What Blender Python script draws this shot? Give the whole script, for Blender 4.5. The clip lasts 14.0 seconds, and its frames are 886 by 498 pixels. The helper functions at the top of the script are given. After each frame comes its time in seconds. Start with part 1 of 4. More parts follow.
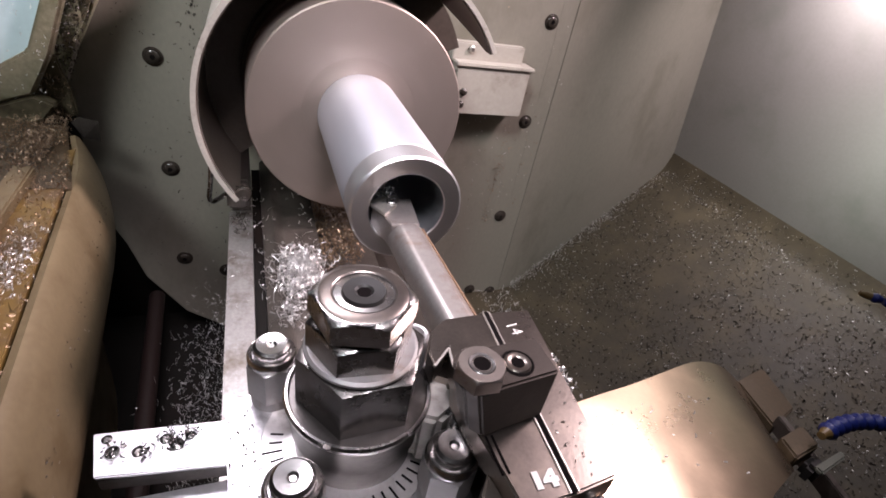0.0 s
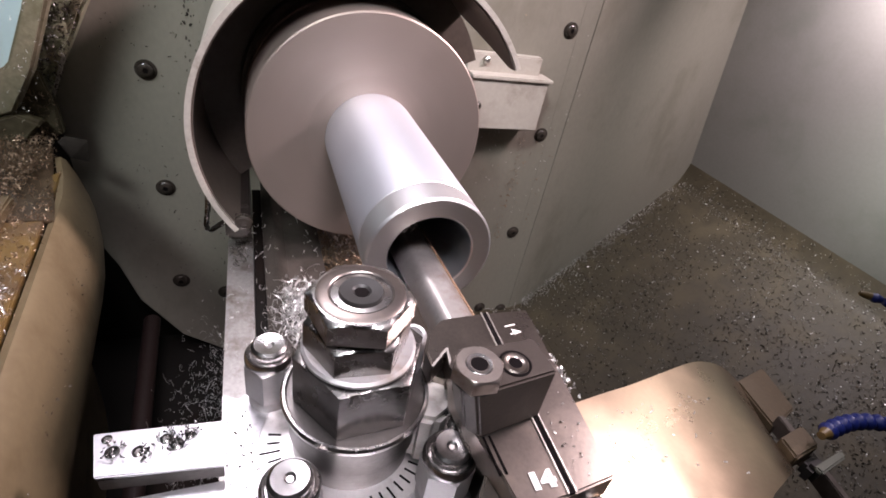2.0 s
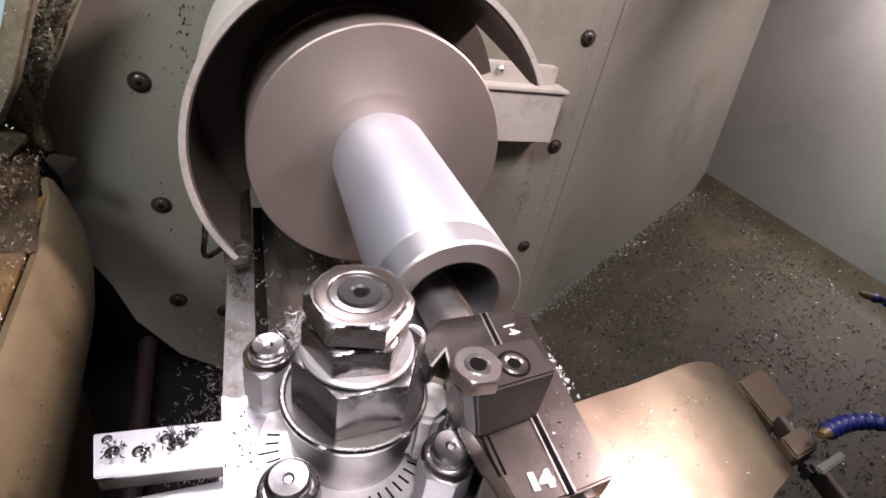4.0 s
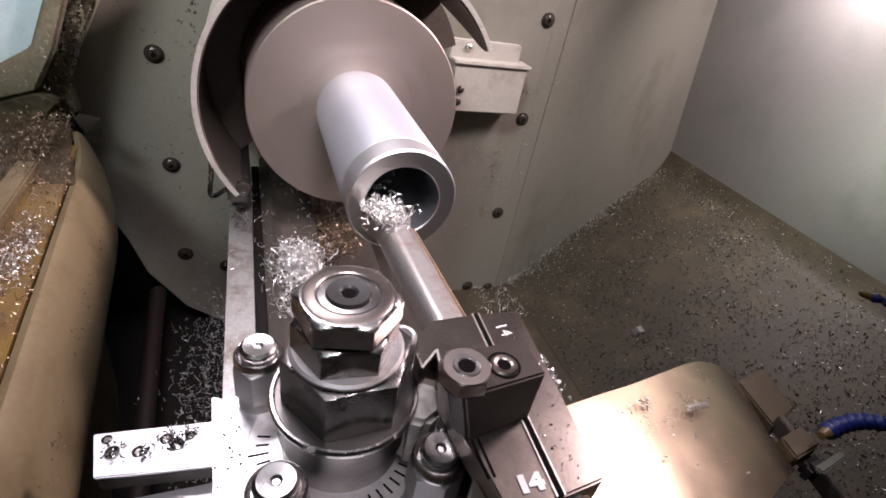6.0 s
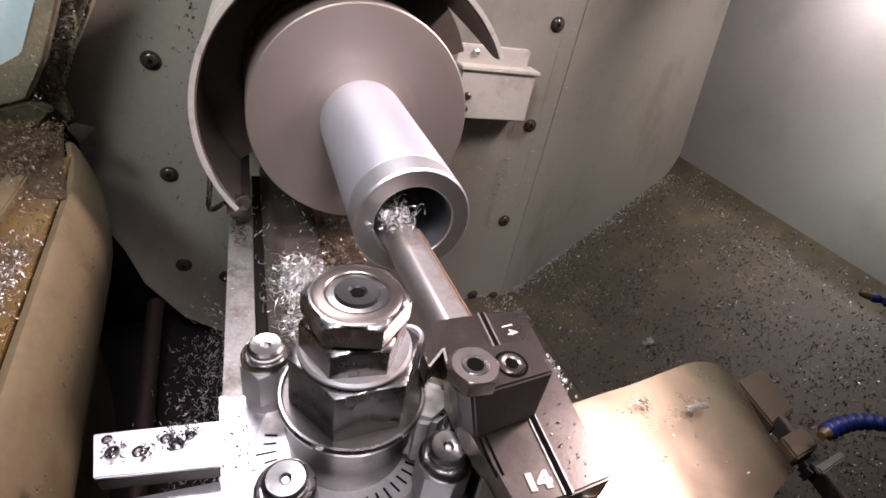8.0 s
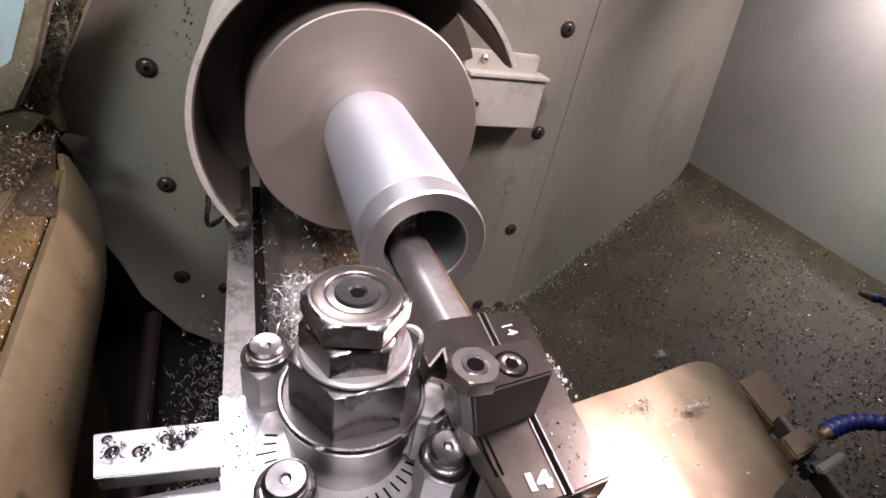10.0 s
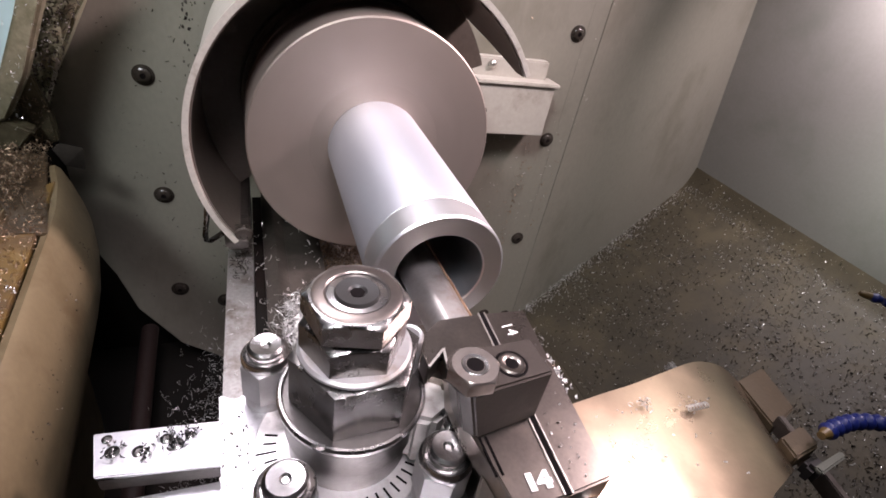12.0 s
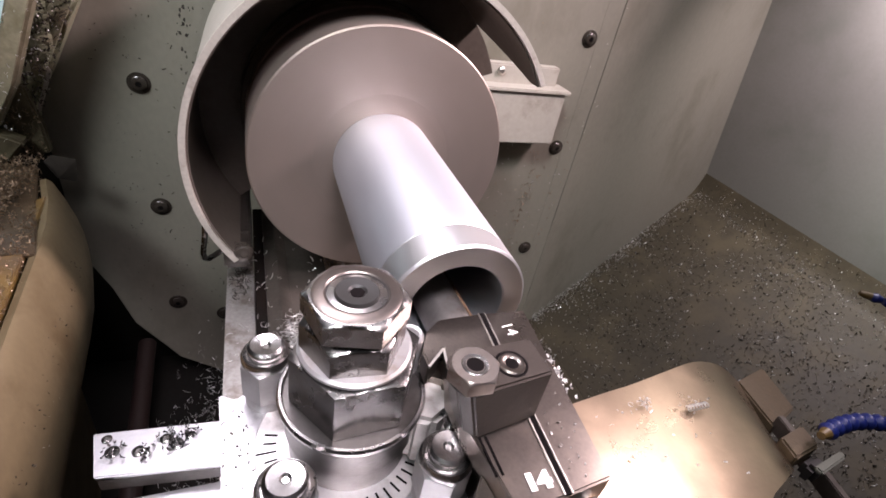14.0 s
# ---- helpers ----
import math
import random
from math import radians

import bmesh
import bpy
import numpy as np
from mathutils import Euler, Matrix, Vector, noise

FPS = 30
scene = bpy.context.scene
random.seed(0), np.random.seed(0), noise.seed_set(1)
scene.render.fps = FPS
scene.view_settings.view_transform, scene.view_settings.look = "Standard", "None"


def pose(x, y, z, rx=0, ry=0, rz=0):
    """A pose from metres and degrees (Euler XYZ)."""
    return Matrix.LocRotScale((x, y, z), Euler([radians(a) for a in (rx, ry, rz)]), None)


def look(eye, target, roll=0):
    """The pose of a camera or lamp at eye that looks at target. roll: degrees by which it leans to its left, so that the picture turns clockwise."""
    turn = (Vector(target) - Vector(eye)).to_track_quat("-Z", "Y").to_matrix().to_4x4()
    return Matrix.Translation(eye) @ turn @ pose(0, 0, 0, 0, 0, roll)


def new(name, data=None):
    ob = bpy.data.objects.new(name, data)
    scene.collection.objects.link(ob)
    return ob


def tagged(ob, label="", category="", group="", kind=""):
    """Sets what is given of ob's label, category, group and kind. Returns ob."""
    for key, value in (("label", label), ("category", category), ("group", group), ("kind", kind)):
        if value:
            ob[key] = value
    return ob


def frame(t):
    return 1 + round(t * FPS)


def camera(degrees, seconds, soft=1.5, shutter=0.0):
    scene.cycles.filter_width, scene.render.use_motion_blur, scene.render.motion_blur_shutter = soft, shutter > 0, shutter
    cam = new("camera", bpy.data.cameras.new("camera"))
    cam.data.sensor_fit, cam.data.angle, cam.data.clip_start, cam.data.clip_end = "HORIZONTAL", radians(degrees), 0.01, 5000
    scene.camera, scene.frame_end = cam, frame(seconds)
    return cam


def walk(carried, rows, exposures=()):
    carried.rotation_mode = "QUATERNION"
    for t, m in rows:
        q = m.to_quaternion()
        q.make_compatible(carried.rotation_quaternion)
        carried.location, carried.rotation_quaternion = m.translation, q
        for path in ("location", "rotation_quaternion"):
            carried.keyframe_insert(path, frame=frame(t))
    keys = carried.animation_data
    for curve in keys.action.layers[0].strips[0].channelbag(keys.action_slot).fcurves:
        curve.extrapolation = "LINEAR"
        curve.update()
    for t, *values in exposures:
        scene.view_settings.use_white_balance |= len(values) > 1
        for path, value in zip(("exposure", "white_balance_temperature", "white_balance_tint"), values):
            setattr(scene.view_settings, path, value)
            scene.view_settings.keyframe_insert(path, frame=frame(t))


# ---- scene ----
# ---- camera and path: the camera rides on the carriage, z = 0 is the spindle axis ----
cam = camera(84.886, 14.0, soft=1.7, shutter=0.4)
EYE = Vector((-0.11567, -0.81614, 0.20141))
TURN = Matrix(((0.9352, 0.0486, -0.3507), (-0.3138, 0.5721, -0.7578), (0.1638, 0.8188, 0.5503))).to_4x4()
# carriage travel towards the headstock: seconds, metres
FEED = [(0, 0.0), (0.5, 0.0625), (1.0, 0.1415), (1.1, 0.157), (1.2, 0.060), (1.3, -0.0125), (1.4, 0.0), (1.5, 0.0093), (2.0, 0.0661),
        (2.5, 0.1231), (2.8, 0.1566), (2.9, 0.081), (3.0, -0.0141), (3.1, -0.001), (3.2, 0.0098), (4.45, 0.153), (4.65, -0.008),
        (5.3, -0.0085), (5.5, -0.0061), (5.7, -0.009), (5.9, -0.0125), (6.0, -0.0132), (6.5, -0.0053), (7.0, 0.0034), (7.5, 0.0121), (8.0, 0.021),
        (10.5, 0.0636), (11.0, 0.0709), (11.5, 0.0804), (12.0, 0.0888), (12.5, 0.0973), (13.0, 0.1056), (13.5, 0.1138), (14.0, 0.123)]
# cross slide travel away from the operator: seconds, metres
CROSS = [(0, 0.0), (1.0, 0.0), (1.1, 0.0), (1.2, 0.005), (1.3, 0.0), (1.4, -0.0013), (2.8, -0.0013), (2.9, 0.0025), (3.0, 0.0002), (3.1, -0.002),
         (4.45, -0.002), (4.55, 0.003), (4.65, -0.005), (5.3, -0.0055), (5.5, -0.004), (5.8, -0.003), (5.9, 0.0243), (6.0, -0.0075), (6.3, -0.0055), (6.5, -0.004),
         (7.0, -0.0033), (14.0, -0.0033)]


def along(rows, t):
    """The travel at t, straight between the rows."""
    for (a, u), (b, v) in zip(rows, rows[1:]):
        if a <= t <= b:
            return u + (v - u) * (t - a) / (b - a)
    return rows[-1][1]


TIMES = sorted({t for t, _ in FEED} | {t for t, _ in CROSS})
walk(cam, [(t, Matrix.Translation(EYE + Vector((0, along(FEED, t), 0))) @ TURN) for t in TIMES])

# ---- world and lights ----
world = bpy.data.worlds.new("workshop")
scene.world = world
world.use_nodes = True
world.node_tree.nodes["Background"].inputs[0].default_value = (0.75, 0.8, 0.9, 1)
world.node_tree.nodes["Background"].inputs[1].default_value = 0.14


def area_lamp(name, eye, target, size_x, size_y, watts, colour, spread=180):
    data = bpy.data.lights.new(name, "AREA")
    data.shape, data.size, data.size_y, data.energy, data.color, data.spread = "RECTANGLE", size_x, size_y, watts, colour, radians(spread)
    ob = new(name, data)
    ob.matrix_world = look(eye, target)
    return ob


area_lamp("unseen_work_lamp", (0.68, -0.42, 0.595), (-0.12, -0.26, 0.0), 0.16, 0.10, 5.0, (1.0, 0.80, 0.87), 94)
area_lamp("unseen_work_lamp", (-0.19, -0.15, 0.78), (-0.06, -0.62, -0.08), 0.36, 0.16, 2.0, (0.96, 0.88, 1.0), 100)
# Unseen narrow lamp added to brighten the tube end and cutting insert.
area_lamp("unseen_work_lamp", (-0.02, -0.84, 0.82), (-0.01, -0.46, 0.0), 0.40, 0.20, 1.25, (0.97, 0.88, 0.98), 36)
# Unseen fill added to brighten the lower splash panel.
area_lamp("unseen_splash_lamp", (0.68, -0.50, 0.22), (0.94, -0.34, -0.06), 0.16, 0.06, 0.40, (0.90, 1.0, 0.94), 64)
# Unseen lamp assumed from the bright upper corner of the panel.
area_lamp("unseen_splash_lamp", (0.745, -0.26, 0.37), (0.92, -0.19, 0.12), 0.10, 0.05, 3.6, (1.0, 0.89, 0.96), 136)
# Unseen narrow fill from the left, added to brighten the headstock wall.
area_lamp("overhead_fill_lamp", (-1.05, -1.15, 1.75), (-0.26, -0.10, 0.36), 1.0, 0.5, 3.1, (0.86, 0.92, 0.97), 27)
# Broad unseen fill overhead, added to lift the shadows.
area_lamp("overhead_fill_lamp", (-0.1, -0.5, 2.15), (-0.1, -0.45, 0.0), 2.0, 1.2, 5.2, (0.88, 0.92, 1.0))
scene.view_settings.exposure = 0.17

# ---- materials ----


def mat(name, colour, rough=0.5, metal=0.0, spread=0.25, scale=30.0, bump=0.15, dirt=None, dirt_at=0.6, dirt_scale=6.0, rough_spread=0.12, stretch=(1, 1, 1), spec=0.5):
    m = bpy.data.materials.new(name)
    m.use_nodes = True
    nt = m.node_tree
    n, link = nt.nodes, nt.links.new
    b = n["Principled BSDF"]
    b.inputs["Metallic"].default_value = metal
    b.inputs["Specular IOR Level"].default_value = spec
    tc = n.new("ShaderNodeTexCoord")
    mp = n.new("ShaderNodeMapping")
    mp.inputs["Scale"].default_value = stretch
    link(tc.outputs["Object"], mp.inputs[0])
    fine = n.new("ShaderNodeTexNoise")
    fine.inputs["Scale"].default_value, fine.inputs["Detail"].default_value = scale * 8, 6
    broad = n.new("ShaderNodeTexNoise")
    broad.inputs["Scale"].default_value, broad.inputs["Detail"].default_value = dirt_scale, 8
    broad.inputs["Roughness"].default_value = 0.65
    link(mp.outputs[0], fine.inputs[0])
    link(mp.outputs[0], broad.inputs[0])
    # grain
    ramp = n.new("ShaderNodeMapRange")
    ramp.inputs["To Min"].default_value, ramp.inputs["To Max"].default_value = 1 - spread, 1 + spread
    link(fine.outputs[0], ramp.inputs[0])
    tint = n.new("ShaderNodeMix")
    tint.data_type, tint.blend_type = "RGBA", "MULTIPLY"
    tint.inputs["Factor"].default_value = 1
    tint.inputs["A"].default_value = (*colour, 1)
    link(ramp.outputs[0], tint.inputs["B"])
    out = tint.outputs["Result"]
    if dirt:
        step = n.new("ShaderNodeMapRange")
        step.interpolation_type = "SMOOTHSTEP"
        step.inputs["From Min"].default_value, step.inputs["From Max"].default_value = dirt_at - 0.1, dirt_at + 0.12
        link(broad.outputs[0], step.inputs[0])
        mix = n.new("ShaderNodeMix")
        mix.data_type = "RGBA"
        link(step.outputs[0], mix.inputs["Factor"])
        link(out, mix.inputs["A"])
        mix.inputs["B"].default_value = (*dirt, 1)
        out = mix.outputs["Result"]
    link(out, b.inputs["Base Color"])
    rr = n.new("ShaderNodeMapRange")
    rr.inputs["To Min"].default_value, rr.inputs["To Max"].default_value = max(0.03, rough - rough_spread), min(1, rough + rough_spread)
    link(broad.outputs[0], rr.inputs[0])
    link(rr.outputs[0], b.inputs["Roughness"])
    if bump:
        bp = n.new("ShaderNodeBump")
        bp.inputs["Strength"].default_value, bp.inputs["Distance"].default_value = bump, 0.001
        link(fine.outputs[0], bp.inputs["Height"])
        link(bp.outputs[0], b.inputs["Normal"])
    return m


PAINT = mat("grey_green_enamel", (0.200, 0.182, 0.147), 0.42, 0, 0.12, 20, 0.12, (0.150, 0.134, 0.102), 0.60, 7, stretch=(1, 1, 0.6))
BEIGE = mat("beige_enamel", (0.36, 0.325, 0.28), 0.45, 0, 0.12, 20, 0.12, (0.2, 0.17, 0.13), 0.64, 14)
SPLASH = mat("splash_enamel", (0.25, 0.238, 0.218), 0.36, 0, 0.08, 20, 0.05, (0.20, 0.20, 0.175), 0.58, 4)
TAN = mat("tan_enamel", (0.128, 0.096, 0.051), 0.5, 0, 0.2, 20, 0.2, (0.085, 0.058, 0.026), 0.55, 13)
BROWN = mat("oil_brown_grime", (0.046, 0.029, 0.014), 0.42, 0, 0.4, 25, 0.5, (0.10, 0.066, 0.034), 0.6, 22)
BROWNSTEEL = mat("brown_stained_steel", (0.066, 0.048, 0.027), 0.6, 0, 0.3, 30, 0.3, (0.10, 0.075, 0.045), 0.58, 30, spec=0.25)
OXBLOOD = mat("dark_red_paint", (0.011, 0.005, 0.004), 0.6, 0, 0.3, 30, 0.2, spec=0.3)
STUD = mat("dark_stud_steel", (0.016, 0.015, 0.014), 0.42, 0.0, 0.2, 40, 0.05, spec=0.35)
MATTE = mat("dull_brown_steel", (0.175, 0.153, 0.140), 0.34, 0.95, 0.12, 40, 0.05, (0.22, 0.18, 0.155), 0.55, 40)
DIAL = mat("oily_dial_steel", (0.56, 0.54, 0.53), 0.42, 0.9, 0.15, 40, 0.05, (0.30, 0.28, 0.26), 0.60, 30)
OCHRE = mat("oil_stained_ochre_paint", (0.135, 0.082, 0.022), 0.38, 0, 0.2, 20, 0.15, (0.075, 0.045, 0.022), 0.52, 14)
FOAM = mat("gritty_green_seal", (0.22, 0.225, 0.145), 0.85, 0, 0.5, 25, 0.9, (0.24, 0.19, 0.12), 0.58, 30)
GRIME = mat("gritty_tan_frame", (0.20, 0.172, 0.112), 0.7, 0, 0.4, 25, 0.6, (0.12, 0.105, 0.055), 0.54, 26)
PAN = mat("oily_chip_tray", (0.037, 0.029, 0.0165), 0.6, 0, 0.45, 18, 0.4, (0.058, 0.045, 0.025), 0.54, 13, spec=0.35)
# Near-black colour stands in for shade in the pit and bed groove.
DARK = mat("recess_shade", (0.005, 0.004, 0.003), 0.7, 0, 0.3, 20, 0.3, (0.009, 0.005, 0.0035), 0.55, 8, spec=0.15)
WORK = mat("turned_steel", (0.62, 0.63, 0.67), 0.50, 1, 0.05, 60, 0.06, rough_spread=0.04, stretch=(1, 14, 1))
BAND = mat("polished_steel_band", (0.78, 0.77, 0.78), 0.38, 1, 0.05, 60, 0.04, rough_spread=0.04, stretch=(1, 16, 1))
ACRYLIC = mat("cloudy_tap_lever", (0.075, 0.082, 0.062), 0.6, 0, 0.15, 40, 0.1)
FACED = mat("faced_steel", (0.68, 0.66, 0.64), 0.34, 1, 0.06, 60, 0.05, rough_spread=0.04)
BORE = mat("bored_steel", (0.50, 0.52, 0.54), 0.40, 1, 0.15, 40, 0.25, rough_spread=0.05, stretch=(1, 20, 1))
CHUCK = mat("worn_chuck_steel", (0.375, 0.308, 0.268), 0.50, 0.9, 0.06, 20, 0.05, (0.29, 0.25, 0.225), 0.6, 10, rough_spread=0.05)
RIM = mat("worn_pale_edge", (0.44, 0.40, 0.35), 0.42, 0.2, 0.2, 40, 0.25, (0.24, 0.2, 0.16), 0.62, 30)
# Dark tone puts the shade inside the hood into the sheet's colour.
BLACK = mat("shaded_sheet", (0.085, 0.070, 0.057), 0.36, 0, 0.3, 20, 0.12, (0.10, 0.078, 0.058), 0.62, 12)
EDGE = mat("bare_steel_edge", (0.50, 0.47, 0.43), 0.4, 1, 0.2, 30, 0.2, (0.25, 0.2, 0.15), 0.62, 20)
BROWNNUT = mat("brown_worn_nut_steel", (0.46, 0.405, 0.365), 0.32, 0.95, 0.12, 40, 0.08, (0.24, 0.185, 0.15), 0.56, 40, rough_spread=0.08)
CASTING = mat("smooth_grey_casting", (0.47, 0.445, 0.42), 0.42, 0.3, 0.15, 40, 0.1, (0.25, 0.225, 0.2), 0.58, 40)
NUT = mat("bright_tool_steel", (0.405, 0.39, 0.38), 0.27, 1, 0.10, 40, 0.08, (0.27, 0.235, 0.205), 0.58, 30, rough_spread=0.08)
DULLNUT = mat("dull_grey_nut_steel", (0.38, 0.37, 0.365), 0.38, 0.7, 0.12, 40, 0.08, (0.27, 0.235, 0.21), 0.60, 40)
POST = mat("tool_post_steel", (0.190, 0.182, 0.175), 0.27, 1, 0.15, 40, 0.1, (0.16, 0.142, 0.128), 0.58, 24, rough_spread=0.1)
OXIDE = mat("black_oxide_steel", (0.215, 0.187, 0.165), 0.29, 1, 0.2, 60, 0.05, (0.28, 0.24, 0.20), 0.60, 25, rough_spread=0.08)
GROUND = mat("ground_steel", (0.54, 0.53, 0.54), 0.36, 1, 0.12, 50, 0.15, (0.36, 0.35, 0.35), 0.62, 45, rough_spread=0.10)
COVER = mat("scraped_cover_steel", (0.335, 0.265, 0.19), 0.29, 1, 0.08, 30, 0.07, (0.40, 0.31, 0.22), 0.58, 14, rough_spread=0.1)
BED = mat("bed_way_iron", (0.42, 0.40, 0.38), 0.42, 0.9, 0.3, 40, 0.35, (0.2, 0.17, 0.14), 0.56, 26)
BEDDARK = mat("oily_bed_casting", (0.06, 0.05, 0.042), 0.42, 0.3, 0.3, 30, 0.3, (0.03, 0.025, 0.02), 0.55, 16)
BARSTEEL = mat("boring_bar_steel", (0.40, 0.37, 0.35), 0.42, 0.95, 0.15, 40, 0.1, (0.30, 0.245, 0.205), 0.60, 34, rough_spread=0.08)
RUST = mat("heat_tinted_steel", (0.20, 0.125, 0.08), 0.45, 0.6, 0.3, 40, 0.2)
BOLT = mat("oily_black_screw", (0.040, 0.032, 0.026), 0.22, 0.2, 0.3, 40, 0.2)
INSERT = mat("carbide", (0.62, 0.59, 0.54), 0.3, 0.9, 0.2, 60, 0.1)
CHIP = mat("steel_swarf", (0.62, 0.60, 0.58), 0.36, 0.75, 0.25, 60, 0.1, rough_spread=0.15)
BROWNCHIP = mat("oily_brown_swarf", (0.25, 0.18, 0.12), 0.38, 0.8, 0.35, 60, 0.1, rough_spread=0.15)
GRIT = mat("dark_swarf", (0.055, 0.046, 0.038), 0.4, 0.6, 0.4, 60, 0.1)
WHITE = mat("white_paint_marker", (0.68, 0.65, 0.62), 0.6, 0, 0.15, 60, 0.2)
# Black for engraved marks and for fills that stand in for shade in holes.
INK = mat("engraving_and_hole_black", (0.006, 0.005, 0.005), 0.9, 0, 0.2, 60, 0.1, spec=0.0)
BLUE = mat("blue_hose_plastic", (0.008, 0.016, 0.115), 0.36, 0, 0.1, 40, 0.05)
# Darker copy of the block steel, standing in for dark reflections on the box.
CLAMP = mat("darkened_clamp_steel", (0.060, 0.049, 0.042), 0.34, 0.6, 0.2, 60, 0.05, (0.10, 0.082, 0.07), 0.60, 25, rough_spread=0.08)
COLLAR = mat("dark_collar_steel", (0.115, 0.106, 0.10), 0.34, 0.9, 0.15, 40, 0.1, (0.07, 0.062, 0.056), 0.58, 24)
YELLOW = mat("amber_nozzle_plastic", (0.10, 0.064, 0.018), 0.45, 0, 0.15, 40, 0.1)
# Base colour raised to stand in for light behind the pane.
PANE = mat("lightened_blue_pane", (0.62, 0.74, 0.76), 0.25, 0, 0.06, 20, 0.02, (0.42, 0.52, 0.53), 0.6, 10)
OLIVE = mat("oily_olive_grime", (0.10, 0.085, 0.05), 0.55, 0, 0.5, 30, 0.8, (0.045, 0.034, 0.018), 0.5, 30, spec=0.35)
ROOM = mat("workshop_plaster", (0.20, 0.195, 0.185), 0.8, 0, 0.1, 4, 0.1, (0.15, 0.146, 0.135), 0.6, 2)
CONCRETE = mat("workshop_concrete", (0.16, 0.155, 0.145), 0.8, 0, 0.2, 6, 0.2, (0.1, 0.095, 0.09), 0.58, 2)

# ---- building helpers ----


def part(name, bm, material, parent=None, label="", smooth=32):
    """Links a bmesh, drawn in place, as one mesh object; under a parent it is moved into the parent's space."""
    if parent is not None:
        at = parent.matrix_basis.translation.copy()
        up = parent.parent
        while up is not None:
            at += up.matrix_basis.translation
            up = up.parent
        bmesh.ops.translate(bm, verts=bm.verts, vec=-at)
    me = bpy.data.meshes.new(name)
    bm.normal_update()
    bm.to_mesh(me)
    bm.free()
    if smooth:
        me.polygons.foreach_set("use_smooth", [True] * len(me.polygons))
        me.set_sharp_from_angle(angle=radians(smooth))
    me.materials.append(material)
    ob = new(name, me)
    if parent is not None:
        ob.parent = parent
    return tagged(ob, label)


def thing(name, at, label, category, group="", kind=""):
    ob = new(name)
    ob.empty_display_size = 0.02
    ob.matrix_basis = Matrix.Translation(at)
    return tagged(ob, label, category, group, kind)


def bevelled(bm, width, segments=2):
    if width:
        edges = [e for e in bm.edges if len(e.link_faces) == 2 and e.calc_face_angle(0) > 0.5]
        bmesh.ops.bevel(bm, geom=edges, offset=width, segments=segments, affect="EDGES", clamp_overlap=True)
    return bm


def box(x0, x1, y0, y1, z0, z1, bevel=0.001, turn=0.0):
    bm = bmesh.new()
    bmesh.ops.create_cube(bm, size=1)
    c = Vector(((x0 + x1) / 2, (y0 + y1) / 2, (z0 + z1) / 2))
    m = Matrix.Translation(c) @ pose(0, 0, 0, 0, 0, turn) @ Matrix.Diagonal((abs(x1 - x0), abs(y1 - y0), abs(z1 - z0), 1))
    bmesh.ops.transform(bm, verts=bm.verts, matrix=m)
    return bevelled(bm, bevel)


def to_axis(bm, at, axis):
    """Turns what is drawn round z to the axis given, and moves it to at."""
    q = Vector((0, 0, 1)).rotation_difference(Vector(axis)).to_matrix().to_4x4()
    bmesh.ops.transform(bm, verts=bm.verts, matrix=Matrix.Translation(at) @ q)
    return bm


def turned(profile, at=(0, 0, 0), axis=(0, 0, 1), seg=48, close=False, start=0.0):
    """A turned body from (radius, height) pairs round the axis; with close the profile is a ring."""
    bm = bmesh.new()
    rings = []
    for r, h in profile:
        if r < 1e-6:
            rings.append([bm.verts.new((0, 0, h))])
        else:
            rings.append([bm.verts.new((r * math.cos(start + 2 * math.pi * i / seg), r * math.sin(start + 2 * math.pi * i / seg), h)) for i in range(seg)])
    pairs = list(zip(rings, rings[1:])) + ([(rings[-1], rings[0])] if close else [])
    for a, b in pairs:
        for i in range(seg):
            j = (i + 1) % seg
            if len(a) == 1 and len(b) > 1:
                bm.faces.new((a[0], b[i], b[j]))
            elif len(b) == 1 and len(a) > 1:
                bm.faces.new((a[i], a[j], b[0]))
            elif len(a) > 1:
                bm.faces.new((a[i], a[j], b[j], b[i]))
    bmesh.ops.recalc_face_normals(bm, faces=bm.faces)
    return to_axis(bm, at, axis)


def extruded(profile, y0, y1, bevel=0.0):
    """A solid with the outline (x, z) pulled from y0 to y1."""
    bm = bmesh.new()
    a = [bm.verts.new((x, y0, z)) for x, z in profile]
    b = [bm.verts.new((x, y1, z)) for x, z in profile]
    bm.faces.new(a)
    bm.faces.new(b[::-1])
    for i in range(len(a)):
        j = (i + 1) % len(a)
        bm.faces.new((a[i], b[i], b[j], a[j]))
    bmesh.ops.recalc_face_normals(bm, faces=bm.faces)
    return bevelled(bm, bevel)


def slab(profile, z0, z1, bevel=0.0):
    """A solid with the outline (x, y) pulled from z0 to z1."""
    bm = bmesh.new()
    a = [bm.verts.new((x, y, z0)) for x, y in profile]
    b = [bm.verts.new((x, y, z1)) for x, y in profile]
    bm.faces.new(a)
    bm.faces.new(b[::-1])
    for i in range(len(a)):
        j = (i + 1) % len(a)
        bm.faces.new((a[i], b[i], b[j], a[j]))
    bmesh.ops.recalc_face_normals(bm, faces=bm.faces)
    return bevelled(bm, bevel)


